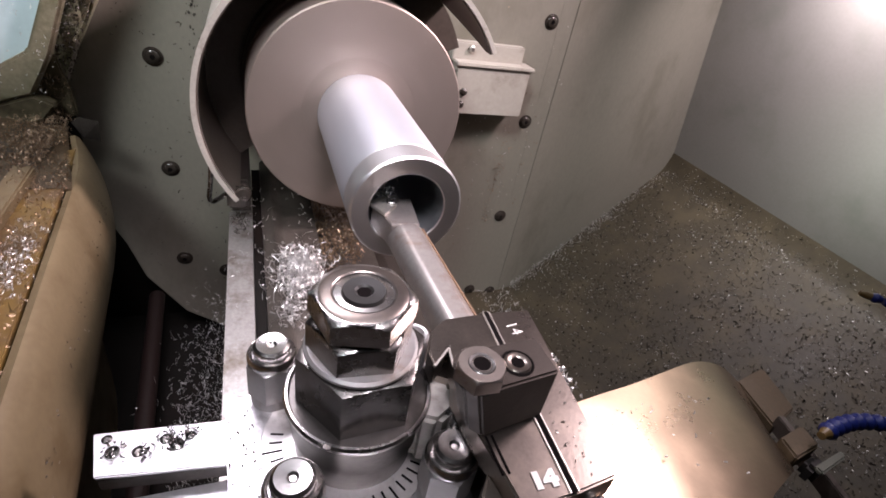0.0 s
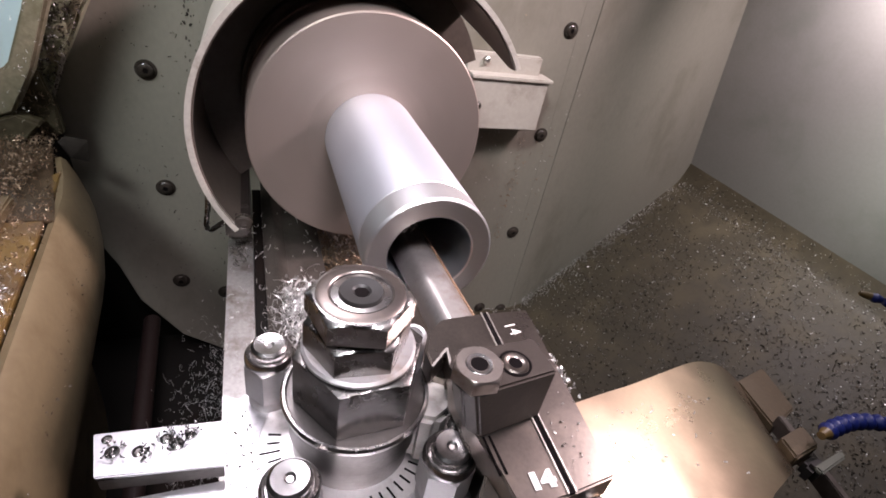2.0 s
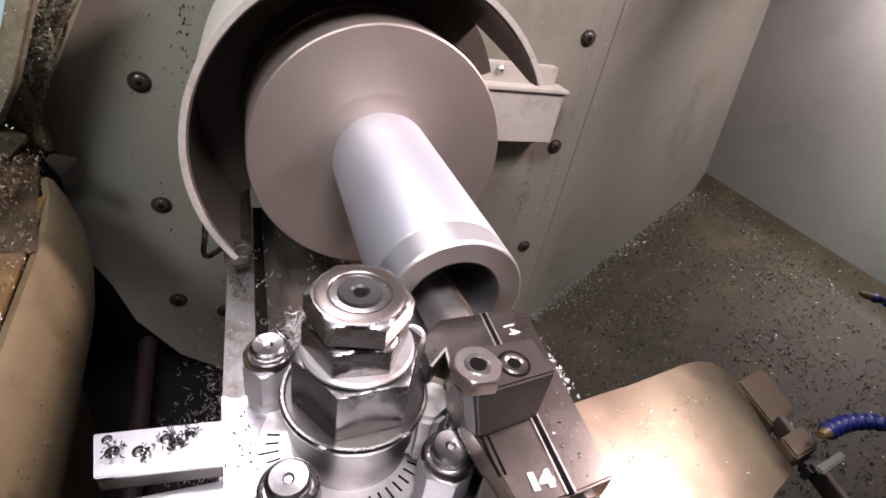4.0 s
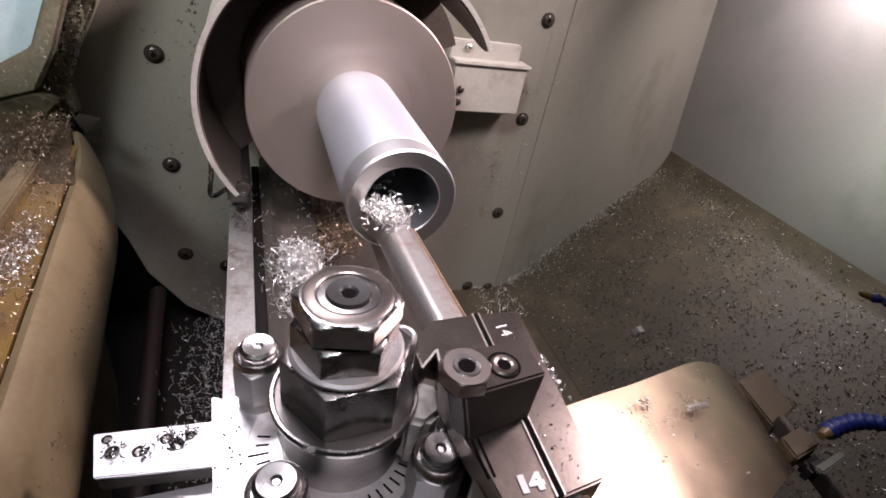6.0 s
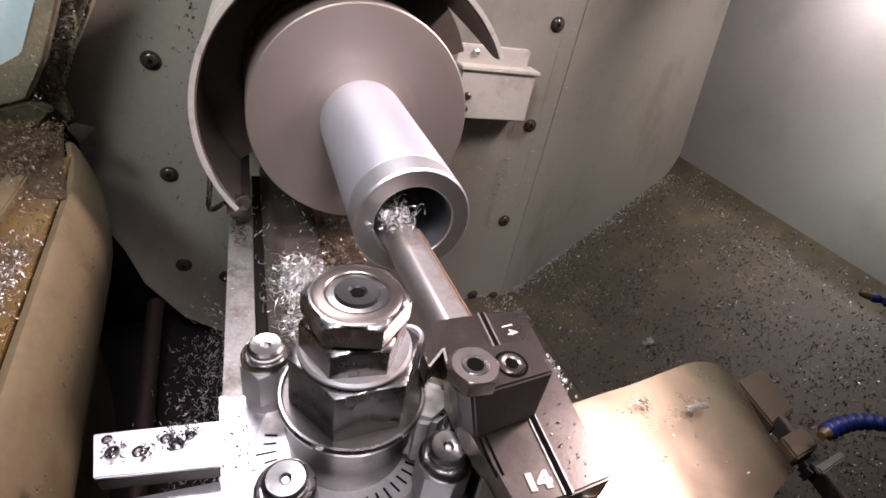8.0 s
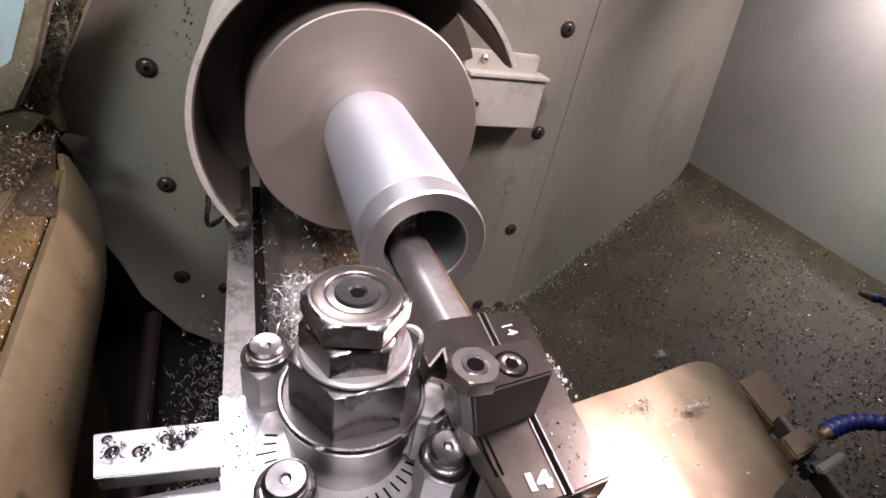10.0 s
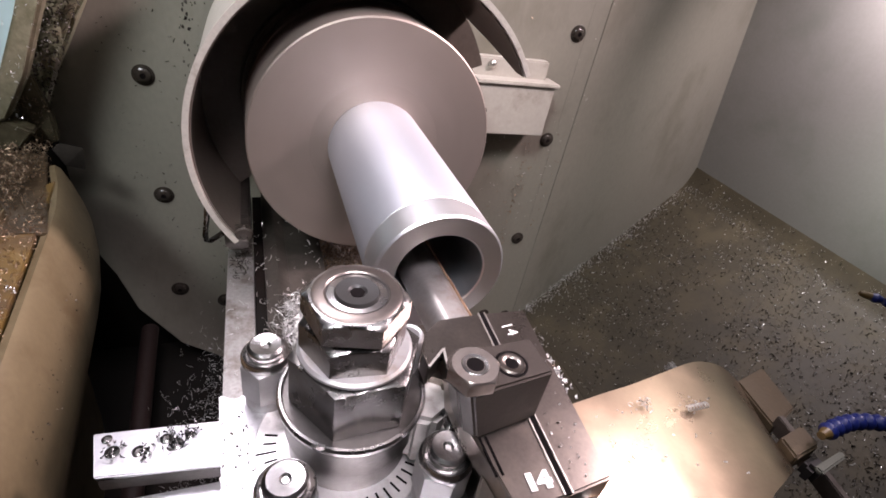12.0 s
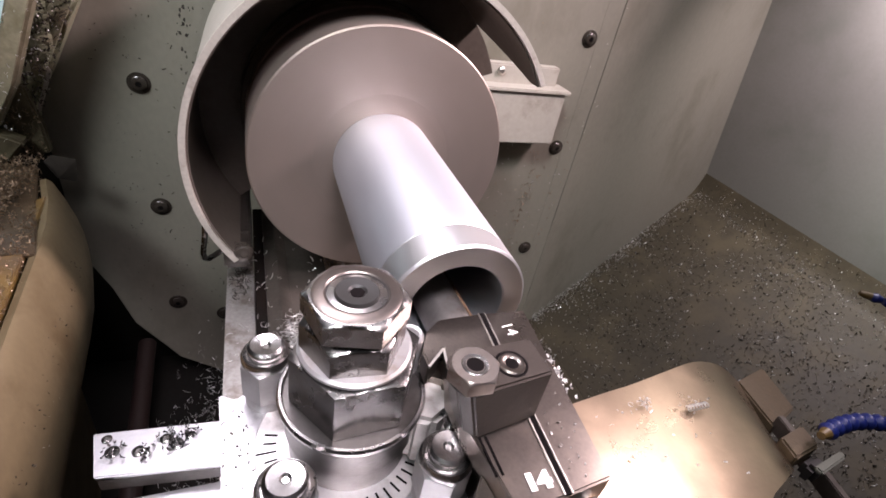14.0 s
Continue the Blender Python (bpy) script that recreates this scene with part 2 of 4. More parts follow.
def sheet(corners, thick, bevel=0.0):
    """A flat plate of the given thickness behind the corners given."""
    bm = bmesh.new()
    v = [Vector(c) for c in corners]
    n = (v[1] - v[0]).cross(v[2] - v[0]).normalized() * thick
    a = [bm.verts.new(c) for c in v]
    b = [bm.verts.new(c - n) for c in v]
    bm.faces.new(a)
    bm.faces.new(b[::-1])
    for i in range(len(a)):
        j = (i + 1) % len(a)
        bm.faces.new((a[i], b[i], b[j], a[j]))
    bmesh.ops.recalc_face_normals(bm, faces=bm.faces)
    return bevelled(bm, bevel)


def hexagon(r, z0, z1, at, turn=0.0, chamfer=0.0, axis=(0, 0, 1)):
    """A hexagonal prism with rounded-off corners at the top; r is the radius over the corners."""
    bm = bmesh.new()
    seg = 48
    flat = r * math.cos(math.pi / 6)

    def radius(a, limit):
        k = a % (math.pi / 3) - math.pi / 6
        return min(flat / math.cos(k), limit)

    levels = [(z0, r), (z1 - chamfer, r), (z1 - chamfer * 0.5, (r + flat) / 2), (z1, flat * 0.985)] if chamfer else [(z0, r), (z1, r)]
    rings = []
    for z, limit in levels:
        angles = [2 * math.pi * i / seg for i in range(seg)]
        rings.append([bm.verts.new((radius(a, limit) * math.cos(a + turn), radius(a, limit) * math.sin(a + turn), z)) for a in angles])
    for a, b in zip(rings, rings[1:]):
        for i in range(seg):
            bm.faces.new((a[i], a[(i + 1) % seg], b[(i + 1) % seg], b[i]))
    bm.faces.new(rings[0][::-1])
    bm.faces.new(rings[-1])
    bmesh.ops.recalc_face_normals(bm, faces=bm.faces)
    return to_axis(bm, at, axis)


def rod(points, r, seg=10):
    """A round wire along the points."""
    bm = bmesh.new()
    pts = [Vector(p) for p in points]
    rings = []
    for i, p in enumerate(pts):
        d = (pts[min(i + 1, len(pts) - 1)] - pts[max(i - 1, 0)]).normalized()
        side = d.orthogonal().normalized() if not rings else (last - d * last.dot(d)).normalized()
        last = side
        other = d.cross(side)
        rings.append([bm.verts.new(p + r * (math.cos(2 * math.pi * k / seg) * side + math.sin(2 * math.pi * k / seg) * other)) for k in range(seg)])
    for a, b in zip(rings, rings[1:]):
        for k in range(seg):
            bm.faces.new((a[k], a[(k + 1) % seg], b[(k + 1) % seg], b[k]))
    bm.faces.new(rings[0][::-1])
    bm.faces.new(rings[-1])
    bmesh.ops.recalc_face_normals(bm, faces=bm.faces)
    return bm


def swarf(name, count, place, material, size=0.006, width=0.0012, curl=5.0, seed=1, parent=None, loops=8):
    """Many curled ribbons of cut metal; place(rng) gives the spot of each."""
    rng = random.Random(seed)
    verts, faces = [], []
    for _ in range(count):
        c = Vector(place(rng))
        q = Euler((rng.uniform(0, 6.3), rng.uniform(0, 6.3), rng.uniform(0, 6.3))).to_matrix()
        length = size * rng.uniform(0.35, 1.5)
        bend = curl * rng.uniform(0.2, 1.3)
        r = length / max(bend, 0.3)
        rise = rng.uniform(-0.5, 0.5) * length / loops
        w = width * rng.uniform(0.5, 1.2)
        base = len(verts)
        for i in range(loops + 1):
            a = bend * (i / loops - 0.5)
            x, y = r * math.sin(a), r * (math.cos(a) - 1)
            verts.append(c + q @ Vector((x, y, rise * i - w / 2)))
            verts.append(c + q @ Vector((x * 0.93, y * 0.93, rise * i + w / 2)))
        for i in range(loops):
            k = base + 2 * i
            faces.append((k, k + 1, k + 3, k + 2))
    me = bpy.data.meshes.new(name)
    at = parent.matrix_basis.translation if parent is not None else Vector((0, 0, 0))
    me.from_pydata([v - at for v in verts], [], faces)
    me.polygons.foreach_set("use_smooth", [True] * len(me.polygons))
    me.materials.append(material)
    ob = new(name, me)
    if parent is not None:
        ob.parent = parent
    return ob


# ---- unseen room added round the machine; its tone sets the metals' reflections ----
for wall, (a, b, c, d, e, f) in (("floor", (-3.2, 3.2, -3.2, 3.2, -1.2, -1.1)), ("ceiling", (-3.2, 3.2, -3.2, 3.2, 2.2, 2.3)),
                                 ("wall_west", (-3.3, -3.2, -3.2, 3.2, -1.1, 2.2)), ("wall_east", (3.2, 3.3, -3.2, 3.2, -1.1, 2.2)),
                                 ("wall_north", (-3.2, 3.2, 3.2, 3.3, -1.1, 2.2)), ("wall_south", (-3.2, 3.2, -3.3, -3.2, -1.1, 2.2))):
    tagged(part(wall, box(a, b, c, d, e, f, 0), CONCRETE if wall == "floor" else ROOM), "unseen workshop " + wall.split("_")[0] + " round the lathe", wall.split("_")[0], kind="structure")

# ---- headstock face, splash panel, tray ----
HEAD = [(-0.36, 0.60), (-0.36, -0.28), (-0.334, -0.345), (-0.315, -0.42), (-0.26, -0.51), (-0.187, -0.566), (-0.10, -0.60), (0.43, -0.60), (0.43, 0.60)]
tagged(part("wall_headstock", extruded(HEAD, 0, 0.05, 0.002), PAINT), "grey-green painted headstock face with oil stains", "machine wall", kind="structure")
tagged(part("wall_headstock_corner", sheet([(0.43, 0.0, -0.62), (1.02, 0.16, -0.62), (1.02, 0.16, 0.60), (0.43, 0.0, 0.60)], 0.02), PAINT), "grey-green painted panel angled back beside the headstock", "machine wall", kind="structure")
tagged(part("wall_seam", box(0.397, 0.3995, -0.0004, 0.001, -0.30, 0.6, 0.0004), PAINT), "thin raised joint between two painted panels", "trim", kind="structure")
tagged(part("wall_splash", sheet([(0.955, 0.20, -0.21), (0.955, -1.7, -0.21), (0.80, -1.7, 0.45), (0.80, 0.20, 0.45)], 0.01), SPLASH), "smooth grey-green splash panel behind the lathe", "splash panel", kind="structure")


def tray_height(x):
    """The sloping tray and its rounded foot under the splash panel."""
    return -0.525 + (x - 0.47) * 0.563 + 0.042 * max(0.0, (x - 0.915) / 0.040) ** 3


steps = [0.47, 0.70, 0.915] + [0.915 + 0.040 * i / 10 for i in range(1, 11)]
curve = [(x, tray_height(x)) for x in steps]
tagged(part("chip_tray", extruded(curve + [(x + 0.004, z - 0.012) for x, z in reversed(curve)], -1.7, 0.16), PAN), "dark oily sloping tray strewn with metal chips", "chip tray", kind="structure")
# Floor and closing panels of the pit, their shade put into the colour.
tagged(part("tray_floor", box(-0.75, 0.48, -1.7, 0.1, -0.60, -0.56, 0), DARK), "machine bottom under the bed, coloured near-black as shade", "tray floor", kind="structure")
tagged(part("wall_pit", box(-0.75, -0.09, 0.055, 0.075, -0.60, -0.10, 0), DARK), "added back of the pit beside the bed, shade in its colour", "machine wall", kind="structure")
tagged(part("wall_pit_side", box(-0.49, -0.475, -1.7, 0.055, -0.60, -0.10, 0), DARK), "added side of the pit beside the bed, shade in its colour", "machine wall", kind="structure")
tagged(part("tray_gutter", box(0.225, 0.474, -1.7, 0.1, -0.558, -0.5265, 0.002), PAN), "oily flat gutter beside the sloping tray", "tray floor", kind="structure")


def wall_bolt(x, z, turn):
    ob = thing("wall_bolt", (x, 0, z), "oily black socket head screw in the painted headstock face", "screw", "screws of the headstock face")
    head = part("head", turned([(0.0, 0.0005), (0.0135, 0.0005), (0.0135, -0.0008), (0.0128, -0.0012), (0.0098, -0.0014), (0.0094, -0.0032), (0.0082, -0.0044), (0.0055, -0.0052), (0.0036, -0.0054), (0.0034, -0.0040), (0, -0.0040)], (x, 0, z), (0, 1, 0), 28), BOLT, ob)
    # Black plug gives the socket its shade.
    part("socket", hexagon(0.0035, 0, 0.001, (x, -0.0041, z), turn, axis=(0, -1, 0)), INK, head)
    return ob


for i, (x, z) in enumerate(((-0.248, -0.0231), (-0.248, -0.1998), (-0.248, -0.3812), (0.3824, 0.0905), (0.3824, -0.0921), (0.3824, -0.3084), (-0.1794, -0.4139))):
    wall_bolt(x, z, i * 0.35)
for x, z in ((0.408, -0.526), (0.352, -0.516)):
    wall_bolt(x, z, 0.2)

flakes = bmesh.new()
rng = random.Random(31)
for _ in range(46):
    k = rng.random()
    c = Vector((-0.200 + 0.02 * k + rng.gauss(0, 0.006), -0.0006, -0.06 + 0.16 * k + rng.gauss(0, 0.01)))
    r = rng.uniform(0.0008, 0.0028) * (0.5 + 0.9 * k)
    ring = [flakes.verts.new(c + Vector((math.cos(a) * r * rng.uniform(0.4, 1) * 0.7, 0, math.sin(a) * r * rng.uniform(0.5, 1.2)))) for a in [i * 0.7854 for i in range(8)]]
    flakes.faces.new(ring)
tagged(part("worn_paint", flakes, BEDDARK, smooth=0), "dark worn patches where the wall paint has flaked", "worn paint", kind="stuff")

# ---- bracket block beside the chuck ----
block = thing("stop_block", (0.27, 0, -0.02), "beige painted box bracket screwed to the headstock face", "bracket")
part("back_plate", box(0.200, 0.335, -0.018, 0.0, 0.012, 0.046, 0.002), BEIGE, block)
part("cover", box(0.205, 0.344, -0.040, 0.0, -0.070, 0.017, 0.002), BEIGE, block)
part("lip", box(0.203, 0.350, -0.044, -0.002, 0.012, 0.018, 0.0015), BEIGE, block)
for x, z, y in ((0.2328, 0.036, -0.018), (0.222, -0.030, -0.040), (0.220, -0.052, -0.040)):
    part("screw", turned([(0, -0.001), (0.0065, -0.001), (0.006, 0.004), (0.003, 0.006), (0, 0.006)], (x, y, z), (0, -1, 0), 20), EDGE if z > 0 else BOLT, block)

# ---- chuck guard ----
GR, GY0, GY1 = 0.1773, -0.258, -0.02


def arc_shell(r0, r1, y0, y1, a0, a1, taper=0.0, seg=72):
    bm = bmesh.new()
    rows = []
    for i in range(seg + 1):
        k = i / seg
        a = radians(a0 + (a1 - a0) * k)
        front, back = y0, y1
        if taper:
            back = y1 - (y1 - y0) * max(0.0, (k - (1 - taper)) / taper) * 0.93
        rows.append([bm.verts.new((r * math.cos(a) + 0.003, y, r * math.sin(a) - 0.006)) for r, y in ((r0, front), (r1, front), (r1, back), (r0, back))])
    for a, b in zip(rows, rows[1:]):
        for i in range(4):
            j = (i + 1) % 4
            bm.faces.new((a[i], a[j], b[j], b[i]))
    bm.faces.new(rows[0])
    bm.faces.new(rows[-1][::-1])
    bmesh.ops.recalc_face_normals(bm, faces=bm.faces)
    return bm


guard = thing("chuck_guard", (0, -0.02, 0.18), "steel hood guard curved round the lathe chuck, inside coloured as shaded", "chuck guard")
part("shell", arc_shell(GR - 0.003, GR, GY0, GY1, 217, 30, 0.13), BLACK, guard)
part("outer_skin", arc_shell(GR + 0.0003, GR + 0.002, GY0 + 0.001, GY1, 217, 50), BEIGE, guard, "beige painted outer skin")
part("rim", arc_shell(GR - 0.0012, GR + 0.0042, GY0 - 0.004, GY0 + 0.001, 217, 30), RIM, guard, "worn pale front edge")
part("back_ring", arc_shell(0.118, GR - 0.0035, -0.13, -0.12, 217, 22), BLACK, guard)
part("pivot_lug", box(-0.152, -0.128, GY0 + 0.002, GY0 + 0.02, -0.128, -0.104, 0.003), BOLT, guard)
part("pivot_bolt", turned([(0, -0.004), (0.0095, -0.004), (0.0095, 0.002), (0.0080, 0.0042), (0.0040, 0.0048), (0.0036, 0.0030), (0, 0.0030)], (-0.1325, GY0 + 0.001, -0.1065), (0, -1, 0), 28), BOLT, guard, "oily black pivot bolt")
hook = thing("wire_hook", (-0.17, -0.2, -0.12), "small bent wire hook hanging under the chuck guard", "wire hook")
part("wire", rod([(-0.168, -0.225, -0.085), (-0.170, -0.226, -0.105), (-0.1735, -0.227, -0.127), (-0.1725, -0.227, -0.133), (-0.169, -0.227, -0.134), (-0.152, -0.228, -0.121), (-0.146, -0.23, -0.112)], 0.0029), POST, hook)

# ---- chuck and workpiece, turned round y ----
YC, YE, RT = -0.2626, -0.4807, 0.0485
chuck = thing("lathe_chuck", (0, YC, 0), "spinning grey steel lathe chuck with concentric rings", "lathe chuck")
part("body", turned([(0.0, 0.003), (0.047, 0.003), (0.0620, 0.003), (0.0665, 0.00272), (0.0710, 0.003), (0.0840, 0.003), (0.0890, 0.0027), (0.0940, 0.003), (0.112, 0.0029), (0.1236, 0.0024),
                     (0.125, 0.0008), (0.125, -0.070), (0.122, -0.073), (0.122, -0.078), (0.125, -0.081), (0.125, -0.105), (0.10, -0.108), (0.10, -0.20), (0.0, -0.20)], (0, YC, 0), (0, -1, 0), 96), CHUCK, chuck, smooth=7)
part("hub_ring", turned([(0.0487, 0.002), (0.063, 0.0031), (0.0600, 0.0033), (0.0560, 0.0034), (0.0487, 0.00345)], (0, YC, 0), (0, -1, 0), 96, True), CHUCK, chuck, smooth=40)
part("rear_flange", turned([(0.0, 0.0), (0.128, 0.0), (0.130, -0.002), (0.130, -0.03), (0.0, -0.03)], (0, YC + 0.115, 0), (0, -1, 0), 72), BLACK, chuck, "flange behind the chuck body, coloured as shaded")

tube = thing("workpiece_tube", (0, YC, 0), "bright turned steel tube bored from its open end", "steel tube")
RB = 0.0325
part("outer_wall", turned([(RT, -0.004), (RT, 0.1935)], (0, YC, 0), (0, -1, 0), 96), WORK, tube)
part("turned_band", turned([(RT, 0.1935), (RT - 0.0002, 0.1938), (RT - 0.0002, 0.2165), (RT - 0.0006, 0.2170)], (0, YC, 0), (0, -1, 0), 96), BAND, tube, "polished turned band", smooth=20)
part("chamfer", turned([(RT - 0.0006, 0.2170), (RT - 0.0018, YC - YE)], (0, YC, 0), (0, -1, 0), 96), BAND, tube, "bright chamfered rim")
part("end_face", turned([(RT - 0.0018, YC - YE), (RB + 0.001, YC - YE), (RB, YC - YE - 0.001)], (0, YC, 0), (0, -1, 0), 96), FACED, tube, "smooth faced end ring")
part("bore", turned([(RB, YC - YE - 0.001), (RB, 0.02), (0, 0.02)], (0, YC, 0), (0, -1, 0), 72), BORE, tube, "dark machined bore")

# ---- bed ----
bed = thing("lathe_bed", (0, -0.2, -0.56), "oily cast iron lathe bed with worn steel ways", "lathe bed")
part("front_way", extruded([(-0.152, -0.150), (-0.125, -0.150), (-0.125, -0.56), (-0.152, -0.56)], -1.7, -0.222, 0.0015), BED, bed, "worn light grey front way")
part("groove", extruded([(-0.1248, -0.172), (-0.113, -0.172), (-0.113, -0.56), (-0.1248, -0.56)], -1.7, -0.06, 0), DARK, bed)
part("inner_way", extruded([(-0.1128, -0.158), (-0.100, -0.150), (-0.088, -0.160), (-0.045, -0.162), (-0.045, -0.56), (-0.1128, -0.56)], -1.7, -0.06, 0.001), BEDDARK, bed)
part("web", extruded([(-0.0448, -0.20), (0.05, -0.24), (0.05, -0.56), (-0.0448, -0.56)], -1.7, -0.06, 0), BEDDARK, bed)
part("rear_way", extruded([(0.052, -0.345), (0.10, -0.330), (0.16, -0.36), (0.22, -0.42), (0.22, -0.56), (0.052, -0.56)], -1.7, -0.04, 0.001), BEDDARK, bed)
part("feed_rod", turned([(0, 0), (0.013, 0), (0.013, 1.5), (0, 1.5)], (-0.300, -0.02, -0.45), (0.06, -1, 0), 24), OXBLOOD, bed, "dark red painted feed rod")
part("way_foot", box(-0.150, -0.126, -0.20, -0.06, -0.19, -0.118, 0.003), BEDDARK, bed)

# ---- operator-side guard ----
front = thing("front_guard", (-0.33, -0.6, -0.56), "tan sheet metal guard with an ochre ledge full of chips", "machine guard")


def guard_x(y):
    """The edge between ledge and bulging face."""
    return -0.3127 + (-0.174 - y) * 0.088 - 0.9 * max(0.0, y + 0.24) ** 2


BULGE = [(0.0, -0.104), (0.005, -0.108), (0.012, -0.128), (0.0185, -0.155), (0.0215, -0.178), (0.0215, -0.196), (0.018, -0.218), (0.009, -0.245), (-0.008, -0.275), (-0.035, -0.31), (-0.04, -0.56)]
face = bmesh.new()
rows = []
for i in range(35):
    y = -0.10 - 1.6 * i / 34
    rows.append([face.verts.new((guard_x(y) + dx, y, z)) for dx, z in BULGE] + [face.verts.new((guard_x(y) + dx - 0.006, y, z - 0.002)) for dx, z in reversed(BULGE)])
for a, b in zip(rows, rows[1:]):
    for i in range(len(a)):
        j = (i + 1) % len(a)
        face.faces.new((a[i], a[j], b[j], b[i]))
face.faces.new(rows[0])
face.faces.new(rows[-1][::-1])
bmesh.ops.recalc_face_normals(face, faces=face.faces)
part("inner_face", face, TAN, front, smooth=50)
part("ledge", slab([(guard_x(-0.14) - 0.001, -0.14), (-0.352, -0.17), (-0.352, -1.7), (guard_x(-1.7) - 0.001, -1.7)], -0.112, -0.1035, 0.001), OCHRE, front, "ochre oil-stained ledge")
part("chip_shelf", sheet([(guard_x(-0.25), -0.25, -0.1031), (guard_x(-0.075) - 0.004, -0.075, -0.1028), (-0.45, -0.06, -0.095), (-0.42, -0.25, -0.1000)], 0.004, 0.001), BROWN, front, "brown shelf corner heaped with chips")
part("rail", slab([(-0.346, -0.215), (-0.366, -0.215), (-0.366, -1.7), (-0.320, -1.7)], -0.108, -0.092, 0.002), TAN, front)
part("outer_shelf", box(-0.47, -0.3665, -1.7, -0.24, -0.112, -0.098, 0.001), BROWN, front)
pane_frame = part("door_frame", extruded([(-0.47, -0.095), (-0.381, -0.065), (-0.352, -0.016), (-0.324, 0.051), (-0.26, 0.20), (-0.285, 0.20), (-0.347, 0.049), (-0.374, -0.010), (-0.47, -0.070)], -0.066, -0.045, 0.003), GRIME, front, "grimy tan window frame")
part("lower_frame", extruded([(-0.47, -0.108), (-0.378, -0.1015), (-0.358, -0.078), (-0.3815, -0.0665), (-0.47, -0.0965)], -0.066, -0.046, 0.003), OLIVE, front, "grimy foot of the window frame")
part("pane", extruded([(-0.47, -0.075), (-0.371, -0.012), (-0.342, 0.051), (-0.283, 0.20), (-0.47, 0.20)], -0.052, -0.047, 0), PANE, pane_frame, "milky blue window pane, lightened for light from behind")
seal = extruded([(-0.395, -0.090), (-0.352, 0.001), (-0.326, 0.082), (-0.28, 0.20), (-0.21, 0.20), (-0.275, 0.090), (-0.322, 0.003), (-0.350, -0.045), (-0.362, -0.092)], -0.03, -0.002, 0.004)
bmesh.ops.triangulate(seal, faces=seal.faces)
bmesh.ops.subdivide_edges(seal, edges=seal.edges, cuts=5, use_grid_fill=True)
for v in seal.verts:
    if v.co.y < -0.02:
        v.co.y += 0.010 * noise.noise(v.co * 45) + 0.004 * noise.noise(v.co * 160)
part("seal", seal, FOAM, front, "gritty green seal strip")
part("flap", sheet([(-0.351, -0.034, -0.055), (-0.346, -0.034, -0.052), (-0.325, -0.034, -0.006), (-0.327, -0.034, 0.000)], 0.002), BEIGE, front, "pale bent sheet edge")
part("back_panel", extruded([(-0.47, -0.115), (-0.345, -0.10), (-0.345, -0.068), (-0.352, -0.02), (-0.47, -0.05)], -0.044, -0.032, 0.002), OLIVE, front, "gritty olive panel behind the window frame")
part("corner_tab", sheet([(-0.3500, -0.055, -0.1050), (-0.3400, -0.057, -0.1260), (-0.3230, -0.050, -0.1340), (-0.3195, -0.050, -0.1040), (-0.3410, -0.054, -0.0970)], 0.003), BEDDARK, front, "bent grey sheet corner")

# ---- carriage: rides with the camera ----
carriage = []     # things that move with the saddle
sliding = []      # things that move with the cross slide as well

saddle = thing("saddle", (0.05, -0.65, -0.15), "bright ground steel lathe saddle with a side strip", "lathe saddle")
part("casting", box(-0.155, 0.12, -0.80, -0.615, -0.148, -0.122, 0.003), BEDDARK, saddle)
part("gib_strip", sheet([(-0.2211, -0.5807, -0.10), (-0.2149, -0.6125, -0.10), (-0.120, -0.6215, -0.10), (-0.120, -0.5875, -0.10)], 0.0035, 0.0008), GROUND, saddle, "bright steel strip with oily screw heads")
# Separate dark piece gives the strip its shaded side by colour.
part("strip_side_shade", sheet([(-0.2205, -0.5815, -0.1036), (-0.2143, -0.6117, -0.1036), (-0.120, -0.6207, -0.1036), (-0.120, -0.5885, -0.1036)], 0.012, 0.0008), BEDDARK, saddle, "side of the strip, darkened as shade")
part("wing", sheet([(-0.2105, -0.618, -0.118), (-0.197, -0.78, -0.118), (-0.12, -0.78, -0.118), (-0.12, -0.618, -0.118)], 0.02, 0.002), GROUND, saddle)
for x, y, r in ((-0.208, -0.597, 0.0042), (-0.1935, -0.5995, 0.0038), (-0.2125, -0.587, 0.003), (-0.179, -0.5935, 0.0035), (-0.172, -0.599, 0.004), (-0.165, -0.594, 0.003)):
    part("screw", turned([(0, -0.001), (r, -0.001), (r, 0.001), (r * 0.7, 0.0016), (r * 0.5, 0.0006), (0, 0.0006)], (x, y, -0.10), (0, 0, 1), 16), POST, saddle)
carriage.append(saddle)

cover = thing("slide_cover", (0.2, -0.65, -0.13), "curved scraped steel cover plate over the cross slide", "cover plate")
bm = bmesh.new()
rows = []
# Bend tuned to hold the highlight left; outline fitted to the camera's view.
STATIONS = [(0.09, -0.6165, -0.1190, -0.80), (0.1344, -0.6103, -0.1195, -0.80), (0.1706, -0.6049, -0.121, -0.80), (0.2049, -0.5996, -0.124, -0.76), (0.2539, -0.5894, -0.129, -0.725), (0.3122, -0.5772, -0.138, -0.708), (0.3568, -0.5785, -0.152, -0.698), (0.386, -0.591, -0.172, -0.690)]


def smooth_between(values, k):
    """A smooth curve through evenly spaced values."""
    i = min(int(k), len(values) - 2)
    f = k - i
    a, b, c, d = (values[min(max(i + j, 0), len(values) - 1)] for j in (-1, 0, 1, 2))
    return b + 0.5 * f * (c - a + f * (2 * a - 5 * b + 4 * c - d + f * (3 * (b - c) + d - a)))


